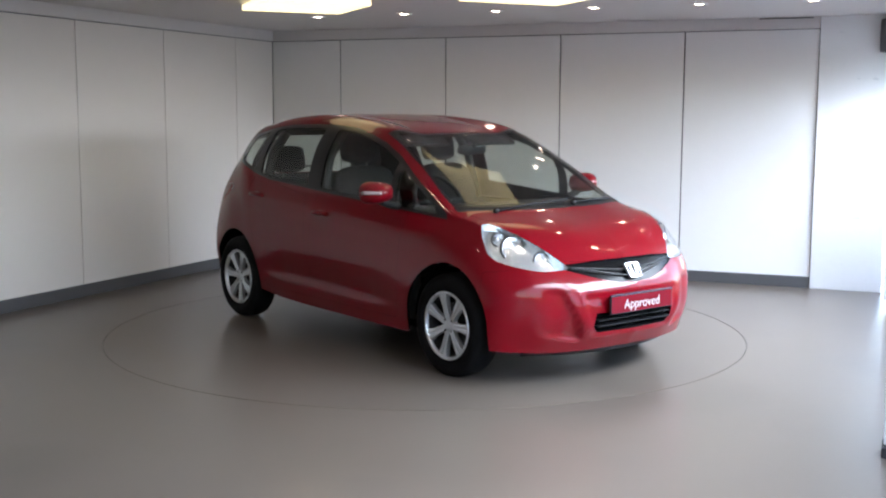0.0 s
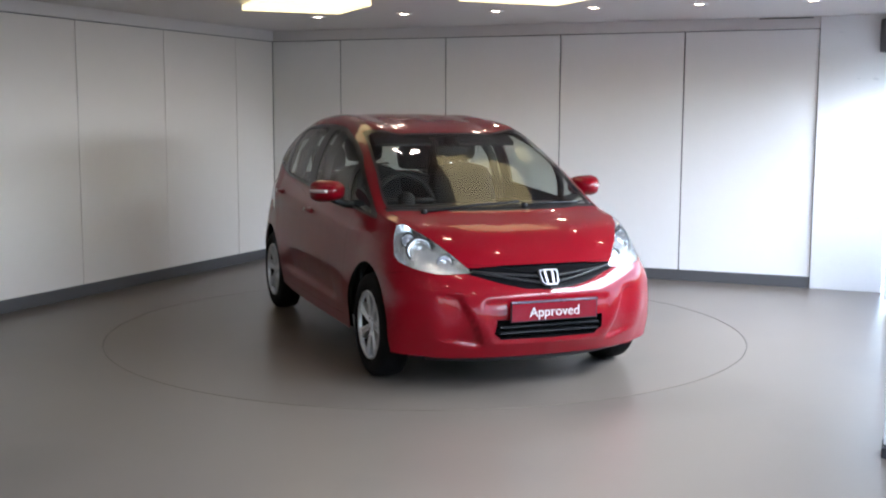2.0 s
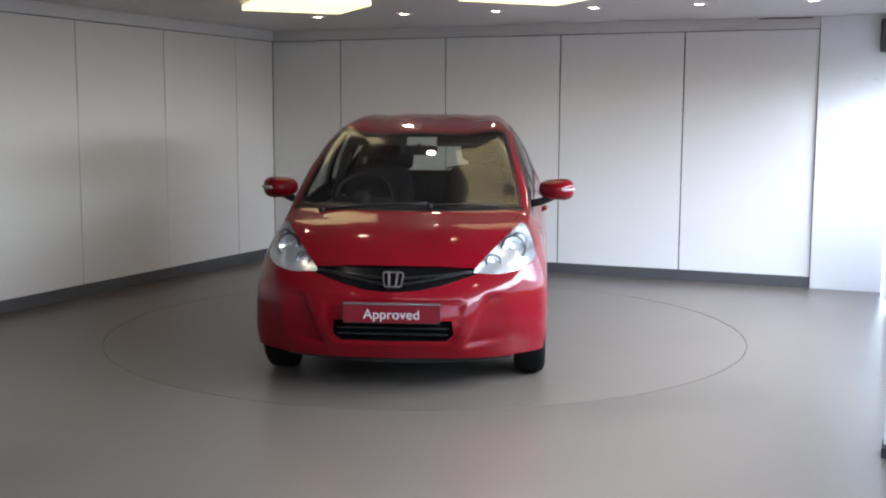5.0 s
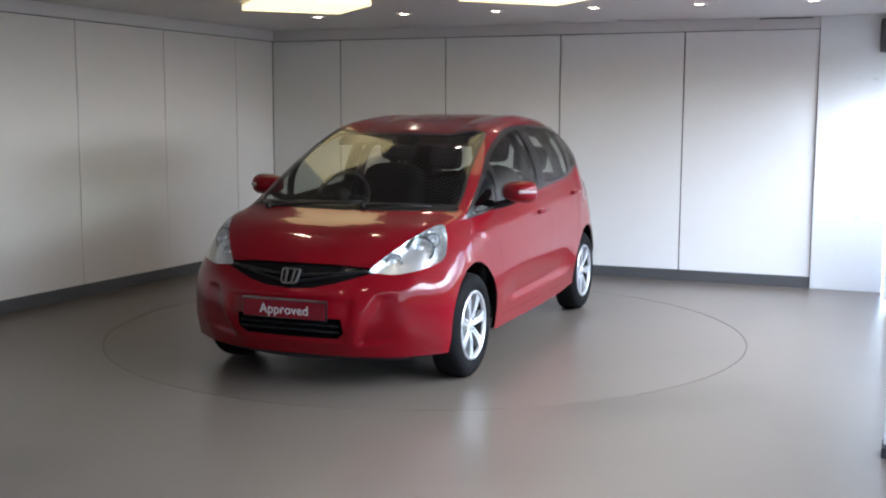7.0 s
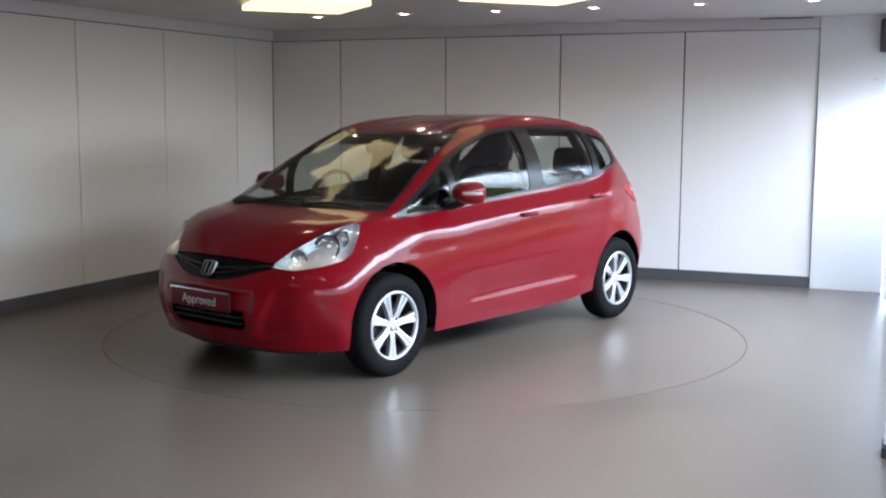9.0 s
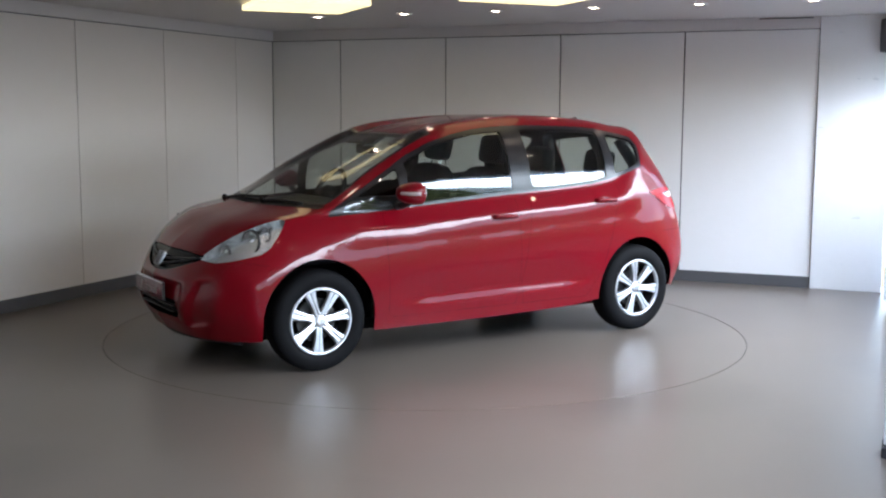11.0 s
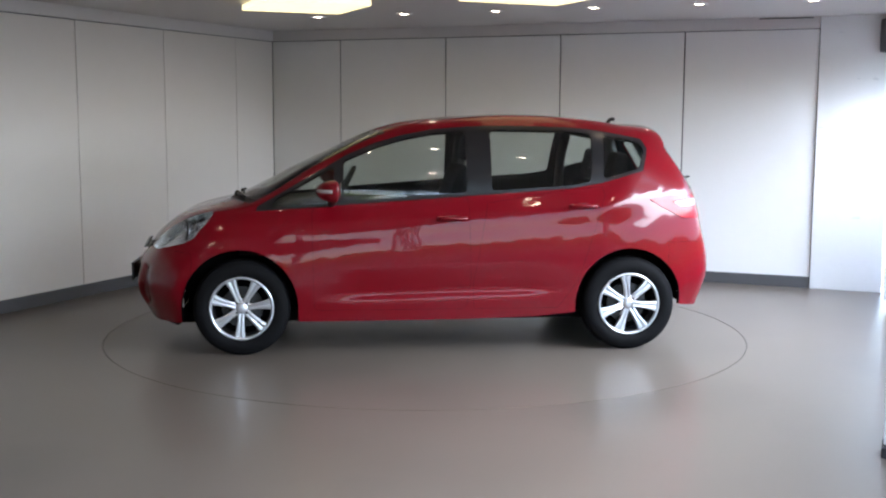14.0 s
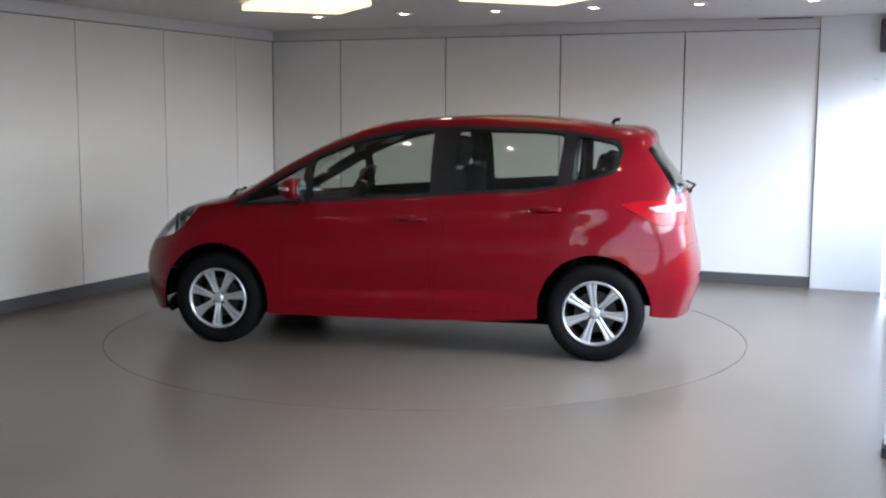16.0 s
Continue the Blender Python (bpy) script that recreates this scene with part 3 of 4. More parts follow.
        if f[lay] in (BODY, TAILGATE) and c.x < -1.5 and c.z < 0.70:
            f[lay] = REAR_BUMPER
    bmesh.ops.delete(bm, geom=[f for f in bm.faces if f[lay] == ARCH], context="FACES")
    return bm, lay, ref


def ref_normal(ref, p):
    tree, tris, norms = ref
    co, no, i, d = tree.find_nearest(p)
    if i is None:
        return Vector((0, 0, 1))
    a, b, c = tris[i]
    v0, v1, v2 = b - a, c - a, co - a
    d00, d01, d11, d20, d21 = v0.dot(v0), v0.dot(v1), v1.dot(v1), v2.dot(v0), v2.dot(v1)
    den = d00 * d11 - d01 * d01
    if abs(den) < 1e-16:
        return norms[i][0]
    v, w = (d11 * d20 - d01 * d21) / den, (d00 * d21 - d01 * d20) / den
    return (norms[i][0] * (1 - v - w) + norms[i][1] * v + norms[i][2] * w).normalized()


class Skin:
    """The sorted skin, from which the parts are taken."""

    def __init__(self):
        self.bm, self.lay, self.ref = sort_skin()
        for v in self.bm.verts:
            if abs(v.co.y) < 1e-4:
                v.co.y = 0.0
        self.bm.verts.index_update()
        self.norm = []
        for v in self.bm.verts:
            n = ref_normal(self.ref, v.co)
            if v.co.y == 0.0:
                n = Vector((n.x, 0, n.z)).normalized()
            self.norm.append(n)

    def take(self, name, kinds, mat, parent, sides="both", depth=0.0, gap=0.0, label="", skirt=False):
        """A part from the faces of some kinds: on both sides as one, or on one side; pushed in by depth, its rim drawn in by gap."""
        fs = [f for f in self.bm.faces if f[self.lay] in kinds]
        inset = {}
        chosen = set(fs)
        if gap:
            for f in fs:
                for e in f.edges:
                    inner = [g for g in e.link_faces if g in chosen]
                    if len(inner) == 1 and not all(v.co.y == 0.0 for v in e.verts):
                        t = (e.verts[1].co - e.verts[0].co)
                        if t.length < 1e-7:
                            continue
                        mid = (e.verts[0].co + e.verts[1].co) / 2
                        n = self.norm[e.verts[0].index]
                        w = n.cross(t).normalized()
                        if w.dot(f.calc_center_median() - mid) < 0:
                            w = -w
                        for v in e.verts:
                            inset.setdefault(v.index, []).append(w)
        verts, norms, faces = [], [], []
        for s in ((1, -1) if sides == "both" else (1,) if sides == "left" else (-1,)):
            index = {}
            for f in fs:
                loop = []
                for v in f.verts:
                    key = v.index
                    if key not in index:
                        n = self.norm[key]
                        p = v.co - n * depth
                        if key in inset:
                            w = sum(inset[key], Vector())
                            if w.length > 1e-6:
                                p = p + w.normalized() * gap
                        if v.co.y == 0.0:
                            p.y = 0.0
                        index[key] = len(verts)
                        verts.append((p.x, p.y * s, p.z))
                        norms.append((n.x, n.y * s, n.z))
                    loop.append(index[key])
                faces.append(loop if s > 0 else loop[::-1])
            if skirt:
                for f in fs:
                    for e in f.edges:
                        if sum(g in chosen for g in e.link_faces) == 1 and not all(v.co.y == 0.0 for v in e.verts):
                            ring = []
                            for v in (*e.verts, e.verts[1], e.verts[0]):
                                deep = len(ring) >= 2
                                p = v.co - self.norm[v.index] * (depth if deep else 0.001)
                                ring.append(len(verts))
                                verts.append((p.x, p.y * s, p.z))
                                w = self.norm[e.verts[0].index].cross(e.verts[1].co - e.verts[0].co)
                                if w.length < 1e-9:
                                    w = Vector((1, 0, 0))
                                if w.dot(f.calc_center_median() - (e.verts[0].co + e.verts[1].co) / 2) < 0:
                                    w = -w
                                w.normalize()
                                norms.append((w.x, w.y * s, w.z))
                            q = [Vector(verts[i]) for i in ring]
                            out = (q[1] - q[0]).cross(q[3] - q[0])
                            faces.append(ring if out.dot(Vector(norms[ring[0]])) > 0 else ring[::-1])
        if sides == "both":
            seen, remap = {}, []
            for i, v in enumerate(verts):
                if v[1] == 0.0:
                    k = (round(v[0], 5), round(v[2], 5))
                    remap.append(seen.setdefault(k, i))
                else:
                    remap.append(i)
            faces = [[remap[i] for i in f] for f in faces]
        faces = [f for f in faces if len(set(f)) == len(f)]
        used = sorted({i for f in faces for i in f})
        again = {o: k for k, o in enumerate(used)}
        ob = mesh_object(name, [verts[i] for i in used], [[again[i] for i in f] for f in faces], mat, parent, smooth=True)
        ob.data.normals_split_custom_set_from_vertices([norms[i] for i in used])
        if label:
            ob["label"] = label
        return ob


# ------------------------------------------------------------ the car's parts
def wheel(car, x, y, s, phase):
    """One wheel at (x, y); s: +1 on the left side, whose outer face looks to +y; phase: turn of its spokes, in spokes."""
    w = new("wheel")
    w.parent = car
    w.matrix_basis = Matrix.Translation((x, y, 0.302)) @ (Matrix() if s > 0 else Matrix.Rotation(math.pi, 4, "Z"))
    bm = bmesh.new()
    lathe(bm, [(0.195, 0.070), (0.215, 0.088), (0.250, 0.092), (0.280, 0.084), (0.297, 0.068), (0.303, 0.045), (0.3045, 0.0), (0.303, -0.045), (0.295, -0.072), (0.25, -0.09), (0.195, -0.08)], 64)
    part("tyre", bm, TYRE, w, "black rubber tyre", smooth=True)
    bm = bmesh.new()
    lathe(bm, [(0.203, 0.080), (0.199, 0.088), (0.190, 0.087), (0.185, 0.080), (0.183, 0.066)], 64)
    part("rim", bm, ALLOY, w, "silver alloy rim", smooth=True)
    bm = bmesh.new()
    lathe(bm, [(0.184, 0.068), (0.180, 0.02), (0.176, -0.075)], 48)
    part("rim_barrel", bm, ALLOY_DARK, w, "dark rim barrel", smooth=True)
    bm = bmesh.new()
    for off in (-1, 1):
        # two ribs a spoke, parted by a groove
        pts = []
        for rad, half, top in ((0.035, 0.0090, 0.066), (0.09, 0.0088, 0.074), (0.15, 0.0125, 0.078), (0.194, 0.0185, 0.079)):
            c = off * (half + 0.0018)
            for dx, l in ((-half, top - 0.030), (-half * 0.93, top - 0.002), (0, top + 0.001), (half * 0.93, top - 0.002), (half, top - 0.030)):
                pts.append((rad, l, c + dx))
        vs = [bm.verts.new(p) for p in pts]
        for i in range(3):
            for j in range(5):
                bm.faces.new((vs[5 * i + j], vs[5 * i + (j + 1) % 5], vs[5 * i + 5 + (j + 1) % 5], vs[5 * i + 5 + j]))
        bm.faces.new(vs[:5])
        bm.faces.new(vs[-5:])
    box(bm, 0.04, 0.19, 0.045, 0.066, -0.006, 0.006)
    bmesh.ops.recalc_face_normals(bm, faces=bm.faces)
    first = part("spoke", bm, ALLOY, w, "twin-rib silver spoke", at=Matrix.Rotation(-2 * math.pi * phase / 7, 4, "Y"))
    for k in range(1, 7):
        sp = new("spoke", first.data)
        sp.parent = w
        sp.matrix_basis = Matrix.Rotation(-2 * math.pi * (k + phase) / 7, 4, "Y")
        sp["label"] = "twin-rib silver spoke"
    bm = bmesh.new()
    lathe(bm, [(0.0005, 0.074), (0.020, 0.074), (0.027, 0.071), (0.030, 0.066), (0.048, 0.064), (0.056, 0.056), (0.058, 0.04)], 32)
    part("hub_cap", bm, ALLOY, w, smooth=True)
    for k in range(4):
        a = 2 * math.pi * (k + 0.5) / 4
        bm = bmesh.new()
        lathe(bm, [(0.0005, 0.068), (0.007, 0.068), (0.008, 0.064), (0.008, 0.05)], 10)
        bmesh.ops.translate(bm, verts=bm.verts, vec=(0.043 * math.cos(a), 0, 0.043 * math.sin(a)))
        part("wheel_nut", bm, ALLOY_DARK, w)
    bm = bmesh.new()
    lathe(bm, [(0.0005, 0.012), (0.128, 0.012), (0.131, 0.002), (0.0005, 0.002)], 40)
    part("brake_disc", bm, DISC, w)
    bm = bmesh.new()
    lathe(bm, [(0.0005, -0.03), (0.185, -0.03)], 32)
    part("inner_side", bm, SHELL, w)
    return w


def shade_normals(ob, angle=40):
    ob.data.polygons.foreach_set("use_smooth", [True] * len(ob.data.polygons))
    ob.data.set_sharp_from_angle(angle=radians(angle))
    return ob


def tube(bm, pts, r, n=8):
    """A round bar along the points."""
    pts = [Vector(p) for p in pts]
    rings = []
    for i, p in enumerate(pts):
        d = (pts[min(i + 1, len(pts) - 1)] - pts[max(i - 1, 0)]).normalized()
        a = d.orthogonal().normalized() if i == 0 else (rings_a - d * rings_a.dot(d)).normalized()
        rings_a = a
        b = d.cross(a)
        rings.append([bm.verts.new(p + (a * math.cos(2 * math.pi * k / n) + b * math.sin(2 * math.pi * k / n)) * r) for k in range(n)])
    for a, b in zip(rings, rings[1:]):
        for k in range(n):
            bm.faces.new((a[k], a[(k + 1) % n], b[(k + 1) % n], b[k]))
    bm.faces.new(rings[0][::-1])
    bm.faces.new(rings[-1])
    bmesh.ops.recalc_face_normals(bm, faces=bm.faces)


def puffed(name, mat, parent, size, at, label=""):
    """A soft rounded block."""
    bm = bmesh.new()
    bmesh.ops.create_cube(bm, size=2)
    bmesh.ops.subdivide_edges(bm, edges=bm.edges, cuts=5, use_grid_fill=True)
    for v in bm.verts:
        c = v.co
        n = (abs(c.x) ** 4 + abs(c.y) ** 4 + abs(c.z) ** 4) ** 0.25
        c /= n ** 0.9
        v.co = Vector((c.x * size[0] / 2, c.y * size[1] / 2, c.z * size[2] / 2))
    return part(name, bm, mat, parent, label, smooth=True, at=at)


def seat(car, x, y, width, z=0.42):
    s = new("seat")
    s.parent = car
    s.matrix_basis = Matrix.Translation((x, y, z))
    s["label"] = "dark grey cloth car seat"
    puffed("cushion", CLOTH, s, (0.52, width, 0.18), pose(0.22, 0, 0.08, 0, -6, 0))
    puffed("backrest", CLOTH, s, (0.17, width, 0.66), pose(-0.10, 0, 0.42, 0, -16, 0))
    n = 1 if width < 0.6 else 2
    for k in range(n):
        dy = 0 if n == 1 else (k - 0.5) * 0.72
        h = puffed("headrest", CLOTH, s, (0.11, 0.27, 0.20), pose(-0.235, dy, 0.86, 0, -12, 0))
        for q in (-0.06, 0.06):
            bm = bmesh.new()
            tube(bm, [(0.0, q, -0.18), (0.0, q, -0.05)], 0.006)
            part("headrest_post", bm, CHROME, h)
    return s


def door_mirror(car, s):
    m = new("door_mirror")
    m.parent = car
    m["label"] = "red door mirror with a clear indicator"
    m.matrix_basis = Matrix.Translation((0.66, s * 0.895, 1.045))
    bm = bmesh.new()
    bmesh.ops.create_uvsphere(bm, u_segments=32, v_segments=20, radius=1)
    for v in bm.verts:
        c = v.co
        # blunt on the side of the glass, rounded ahead, narrower inside
        x = c.x * (0.112 if c.x > 0 else 0.03)
        k = 1 - 0.12 * c.y * s * -1
        n = (abs(c.y) ** 3 + abs(c.z) ** 3) ** (1 / 3) or 1
        f = math.hypot(c.y, c.z) / n if n > 1e-6 else 1
        v.co = Vector((x - 0.02 * abs(c.y), c.y * f * 0.112, c.z * f * 0.067 * k))
    part("mirror_shell", bm, RED, m, "glossy red mirror shell", smooth=True)
    bm = bmesh.new()
    bmesh.ops.create_uvsphere(bm, u_segments=20, v_segments=12, radius=1)
    for v in bm.verts:
        v.co = Vector((v.co.x * 0.006 - 0.042, v.co.y * 0.094, v.co.z * 0.058))
    part("mirror_glass", bm, MIRROR, m, "mirror glass", smooth=True)
    bm = bmesh.new()
    tube(bm, [(0.108 * math.sqrt(1 - (q / 0.114) ** 2) - 0.18 * q, s * q, 0.004 - 0.02 * q) for q in (0.03, 0.045, 0.06, 0.075, 0.09, 0.102, 0.110)], 0.011)
    part("indicator", bm, PALE_LENS, m, "clear indicator strip", smooth=True)
    bm = bmesh.new()
    tube(bm, [(0.0, 0.0, -0.035), (0.0, -s * 0.055, -0.062), (0.01, -s * 0.105, -0.080), (0.02, -s * 0.16, -0.090)], 0.024, 10)
    part("mirror_foot", bm, BLACK_MATT, m, "black mirror foot", smooth=True)


def wiper(car, pts, name="wiper"):
    w = new(name)
    w.parent = car
    w["label"] = "black wiper arm and blade"
    bm = bmesh.new()
    tube(bm, pts, 0.008, 6)
    part("arm", bm, BLACK_MATT, w, smooth=True)
    bm = bmesh.new()
    bmesh.ops.create_uvsphere(bm, u_segments=12, v_segments=8, radius=0.02, matrix=Matrix.Translation(pts[0]))
    part("pivot_cap", bm, BLACK_MATT, w, smooth=True)
    return w


def surface_point(sk, x, y, lift):
    """A point of the skin over (x, y), raised by lift."""
    hit = sk.ref[0].ray_cast(Vector((x, abs(y), 3)), Vector((0, 0, -1)))
    p = hit[0]
    n = ref_normal(sk.ref, p)
    p = p + n * lift
    return (p.x, p.y if y >= 0 else -p.y, p.z)


def lettering(text, size, mat, parent, m):
    cu = bpy.data.curves.new("lettering", "FONT")
    cu.body, cu.size, cu.extrude = text, size, 0.0006
    cu.align_x, cu.align_y = "CENTER", "CENTER"
    tmp = bpy.data.objects.new("lettering_curve", cu)
    me = bpy.data.meshes.new_from_object(tmp)
    bpy.data.objects.remove(tmp)
    me.materials.clear()
    me.materials.append(mat)
    ob = new("lettering", me)
    ob.parent = parent
    ob.matrix_basis = m
    return ob


FACING = Matrix(((0, 0, 1, 0), (1, 0, 0, 0), (0, 1, 0, 0), (0, 0, 0, 1)))  # x to the car's left, y up, z ahead


def number_plate(car):
    p = boxed("number_plate", (-0.260, 0.260, -0.056, 0.056, -0.006, 0.006), BLACK_GLOSS, car, 0.002, "black and red sign plate in place of a number plate", Matrix.Translation((2.002, 0, 0.468)) @ FACING)
    boxed("red_field", (-0.254, 0.254, -0.050, 0.044, 0.0062, 0.0075), PLATE_RED, p)
    boxed("top_bar", (-0.260, 0.260, 0.047, 0.056, 0.0062, 0.010), CHROME, p, label="silver top bar")
    lettering("Approved", 0.075, WHITE_TEXT, p, Matrix.Translation((0.0, -0.008, 0.0085)))


def badge(car):
    b = new("badge")
    b.parent = car
    b["label"] = "chrome badge on the grille"
    b.matrix_basis = Matrix.Translation((1.931, 0, 0.635)) @ Matrix.Rotation(radians(-30), 4, "Y") @ FACING
    bm = bmesh.new()
    outer = rounded([(-0.048, -0.046), (0.048, -0.046), (0.060, 0.046), (-0.060, 0.046)], 0.02, 4)
    inner = [(x * 0.88, y * 0.86) for x, y in outer]
    n = len(outer)
    low = [bm.verts.new((x, y, 0.0)) for x, y in outer]
    rim = [bm.verts.new((x * 0.97, y * 0.97, 0.012)) for x, y in outer]
    rin = [bm.verts.new((x, y, 0.012)) for x, y in inner]
    dep = [bm.verts.new((x, y, 0.004)) for x, y in inner]
    for a, c in ((low, rim), (rim, rin), (rin, dep)):
        for i in range(n):
            bm.faces.new((a[i], a[(i + 1) % n], c[(i + 1) % n], c[i]))
    bmesh.ops.recalc_face_normals(bm, faces=bm.faces)
    shade_normals(part("badge_ring", bm, ALLOY_MID, b), 30)
    bm = bmesh.new()
    prism(bm, inner, 0.0, 0.005)
    part("badge_field", bm, GRILLE_BLACK, b)
    for s in (-1, 1):
        bm = bmesh.new()
        prism(bm, [(s * 0.013, -0.036), (s * 0.024, -0.036), (s * 0.028, 0.036), (s * 0.017, 0.036)], 0.005, 0.012)
        part("badge_bar", bm, ALLOY_MID, b)


def arch_liner(car, x, s):
    bm = bmesh.new()
    n = 24
    for r0, r1, y0, y1 in ((0.362 if x > 0 else 0.350, 0.362 if x > 0 else 0.350, 0.845, 0.50), (0.362, 0.02, 0.50, 0.50)):
        a = [bm.verts.new((r0 * math.cos(math.pi * (k / n)), s * y0, r0 * math.sin(math.pi * (k / n)))) for k in range(n + 1)]
        b = [bm.verts.new((r1 * math.cos(math.pi * (k / n)), s * y1, r1 * math.sin(math.pi * (k / n)))) for k in range(n + 1)]
        for k in range(n):
            bm.faces.new((a[k], a[k + 1], b[k + 1], b[k]))
    # keep the lining inside the body's flank
    for v in bm.verts:
        if abs(v.co.y) > 0.8:
            v.co.y = s * 0.765
    part("arch_liner", bm, SHELL, car, "black wheel arch liner", at=Matrix.Translation((x, 0, 0.312)))


def headlamp_inside(h, s):
    """Bowls and bulbs behind the clear lens."""
    for x, y, z, r in ((1.60, 0.635, 0.775, 0.060), (1.72, 0.53, 0.715, 0.036), (1.525, 0.675, 0.82, 0.034)):
        bm = bmesh.new()
        lathe(bm, [(r * 0.28, -r * 0.55), (r * 0.60, -r * 0.42), (r * 0.86, -r * 0.16), (r, r * 0.12), (r * 1.05, r * 0.14), (r * 1.06, -r * 0.2)], 32)
        m = look(Vector((x, y * s, z)), Vector((x - 1.0, (y - 0.38) * s, z - 0.12))) @ Matrix.Rotation(radians(90), 4, "X")
        bowl = part("bowl", bm, CHROME, h, "chrome lamp bowl", smooth=True, at=m)
        bm = bmesh.new()
        lathe(bm, [(r * 1.07, r * 0.02), (r * 1.10, r * 0.16), (r * 1.20, r * 0.16), (r * 1.24, r * 0.0)], 32)
        part("bowl_ring", bm, BLACK_GLOSS, bowl, "dark ring round the lamp bowl", smooth=True)
        bm = bmesh.new()
        bmesh.ops.create_uvsphere(bm, u_segments=16, v_segments=10, radius=r * 0.3, matrix=Matrix.Translation((0, -r * 0.25, 0)))
        part("bulb", bm, LAMP_BULB, bowl, smooth=True)


def headlamp_fins(h, s):
    """Dark dividing ribs between the bowls."""
    for (x0, y0, z0), (x1, y1, z1) in (((1.69, 0.50, 0.745), (1.63, 0.62, 0.665)), ((1.575, 0.585, 0.825), (1.50, 0.70, 0.735)), ((1.66, 0.52, 0.775), (1.48, 0.67, 0.855))):
        bm = bmesh.new()
        tube(bm, [(x0, s * y0, z0), ((x0 + x1) / 2 - 0.004, s * ((y0 + y1) / 2 - 0.004), (z0 + z1) / 2), (x1, s * y1, z1)], 0.0085, 6)
        part("divider", bm, BLACK_GLOSS, h, "dark lamp divider", smooth=True)


def interior(car):
    cab = new("cabin")
    cab.parent = car
    cab["label"] = "dark cabin interior"
    boxed("cabin_floor", (-1.50, 1.40, -0.60, 0.60, 0.20, 0.27), SHELL, cab)
    for s in (-1, 1):
        boxed("door_lining", (-0.86, 0.84, s * 0.715 - 0.03, s * 0.715 + 0.03, 0.27, 0.90), PLASTIC_IN, cab, 0.02)
    bm = bmesh.new()
    box(bm, 0.66, 1.30, -0.70, 0.70, 0.62, 0.93)
    for v in bm.verts:
        if v.co.z > 0.8:
            v.co.z = 0.955 if v.co.x < 1.0 else 0.895
            v.co.y *= 0.96
    bmesh.ops.bevel(bm, geom=bm.edges[:], offset=0.04, segments=3, affect="EDGES")
    part("dashboard", bm, PLASTIC_IN, cab, "dark moulded dashboard", smooth=True)
    bm = bmesh.new()
    ring = [(0.0, 0.185 * math.cos(2 * math.pi * k / 40), 0.185 * math.sin(2 * math.pi * k / 40)) for k in range(41)]
    tube(bm, ring, 0.016, 10)
    for a in (0, math.pi, -math.pi / 2):
        tube(bm, [(0, 0, 0), (0, 0.18 * math.cos(a), 0.18 * math.sin(a))], 0.018)
    bmesh.ops.create_uvsphere(bm, u_segments=16, v_segments=10, radius=0.06)
    part("steering_wheel", bm, BLACK_MATT, cab, "black steering wheel", smooth=True, at=pose(0.60, -0.36, 0.965, 0, -28, 0))
    puffed("inner_mirror", BLACK_MATT, cab, (0.035, 0.24, 0.065), pose(0.50, 0.0, 1.285, 0, 8, 0), label="black interior mirror")
    bm = bmesh.new()
    tube(bm, [(0.50, 0, 1.29), (0.53, 0, 1.325)], 0.012)
    part("mirror_stem", bm, BLACK_MATT, cab)
    for s in (-1, 1):
        seat(car, -0.08, s * 0.36, 0.50)
        boxed("sun_visor", (-0.01, 0.012, -0.2, 0.2, -0.06, 0.06), PLASTIC_IN, cab, 0.008, at=pose(0.33, s * 0.30, 1.345, 0, -60, 0))
    seat(car, -1.02, 0.0, 1.25, 0.31)
    # roof lining pillars behind the black window bars
    for s in (-1, 1):
        bm = bmesh.new()
        tube(bm, [(-0.26, s * 0.70, 0.9), (-0.27, s * 0.62, 1.22), (-0.28, s * 0.50, 1.40)], 0.032, 8)
        part("inner_pillar", bm, PLASTIC_IN, cab, smooth=True)
        bm = bmesh.new()
        tube(bm, [(-1.06, s * 0.68, 0.95), (-1.07, s * 0.60, 1.22), (-1.08, s * 0.48, 1.37)], 0.035, 8)
        part("inner_pillar", bm, PLASTIC_IN, cab, smooth=True)
        bm = bmesh.new()
        tube(bm, [(-1.52, s * 0.56, 0.95), (-1.46, s * 0.49, 1.18), (-1.38, s * 0.42, 1.34)], 0.04, 8)
        part("inner_pillar", bm, PLASTIC_IN, cab, smooth=True)


PLATE_RED = vary(material("red_sign_field", (0.11, 0.005, 0.010), 0.12), 6, 0.15)
RECESS_SHADE = material("recess_shade_red", (0.10, 0.004, 0.008), 0.4)
ALLOY_MID = material("satin_chrome", (0.36, 0.36, 0.38), 0.32, 1.0)
GRILLE_BLACK = material("black_grille_plastic", (0.003, 0.003, 0.0035), 0.2, spec=0.10)
LAMP_BULB = material("lamp_bulb_glass", (0.75, 0.77, 0.8), 0.05, 0.0, 1.0)


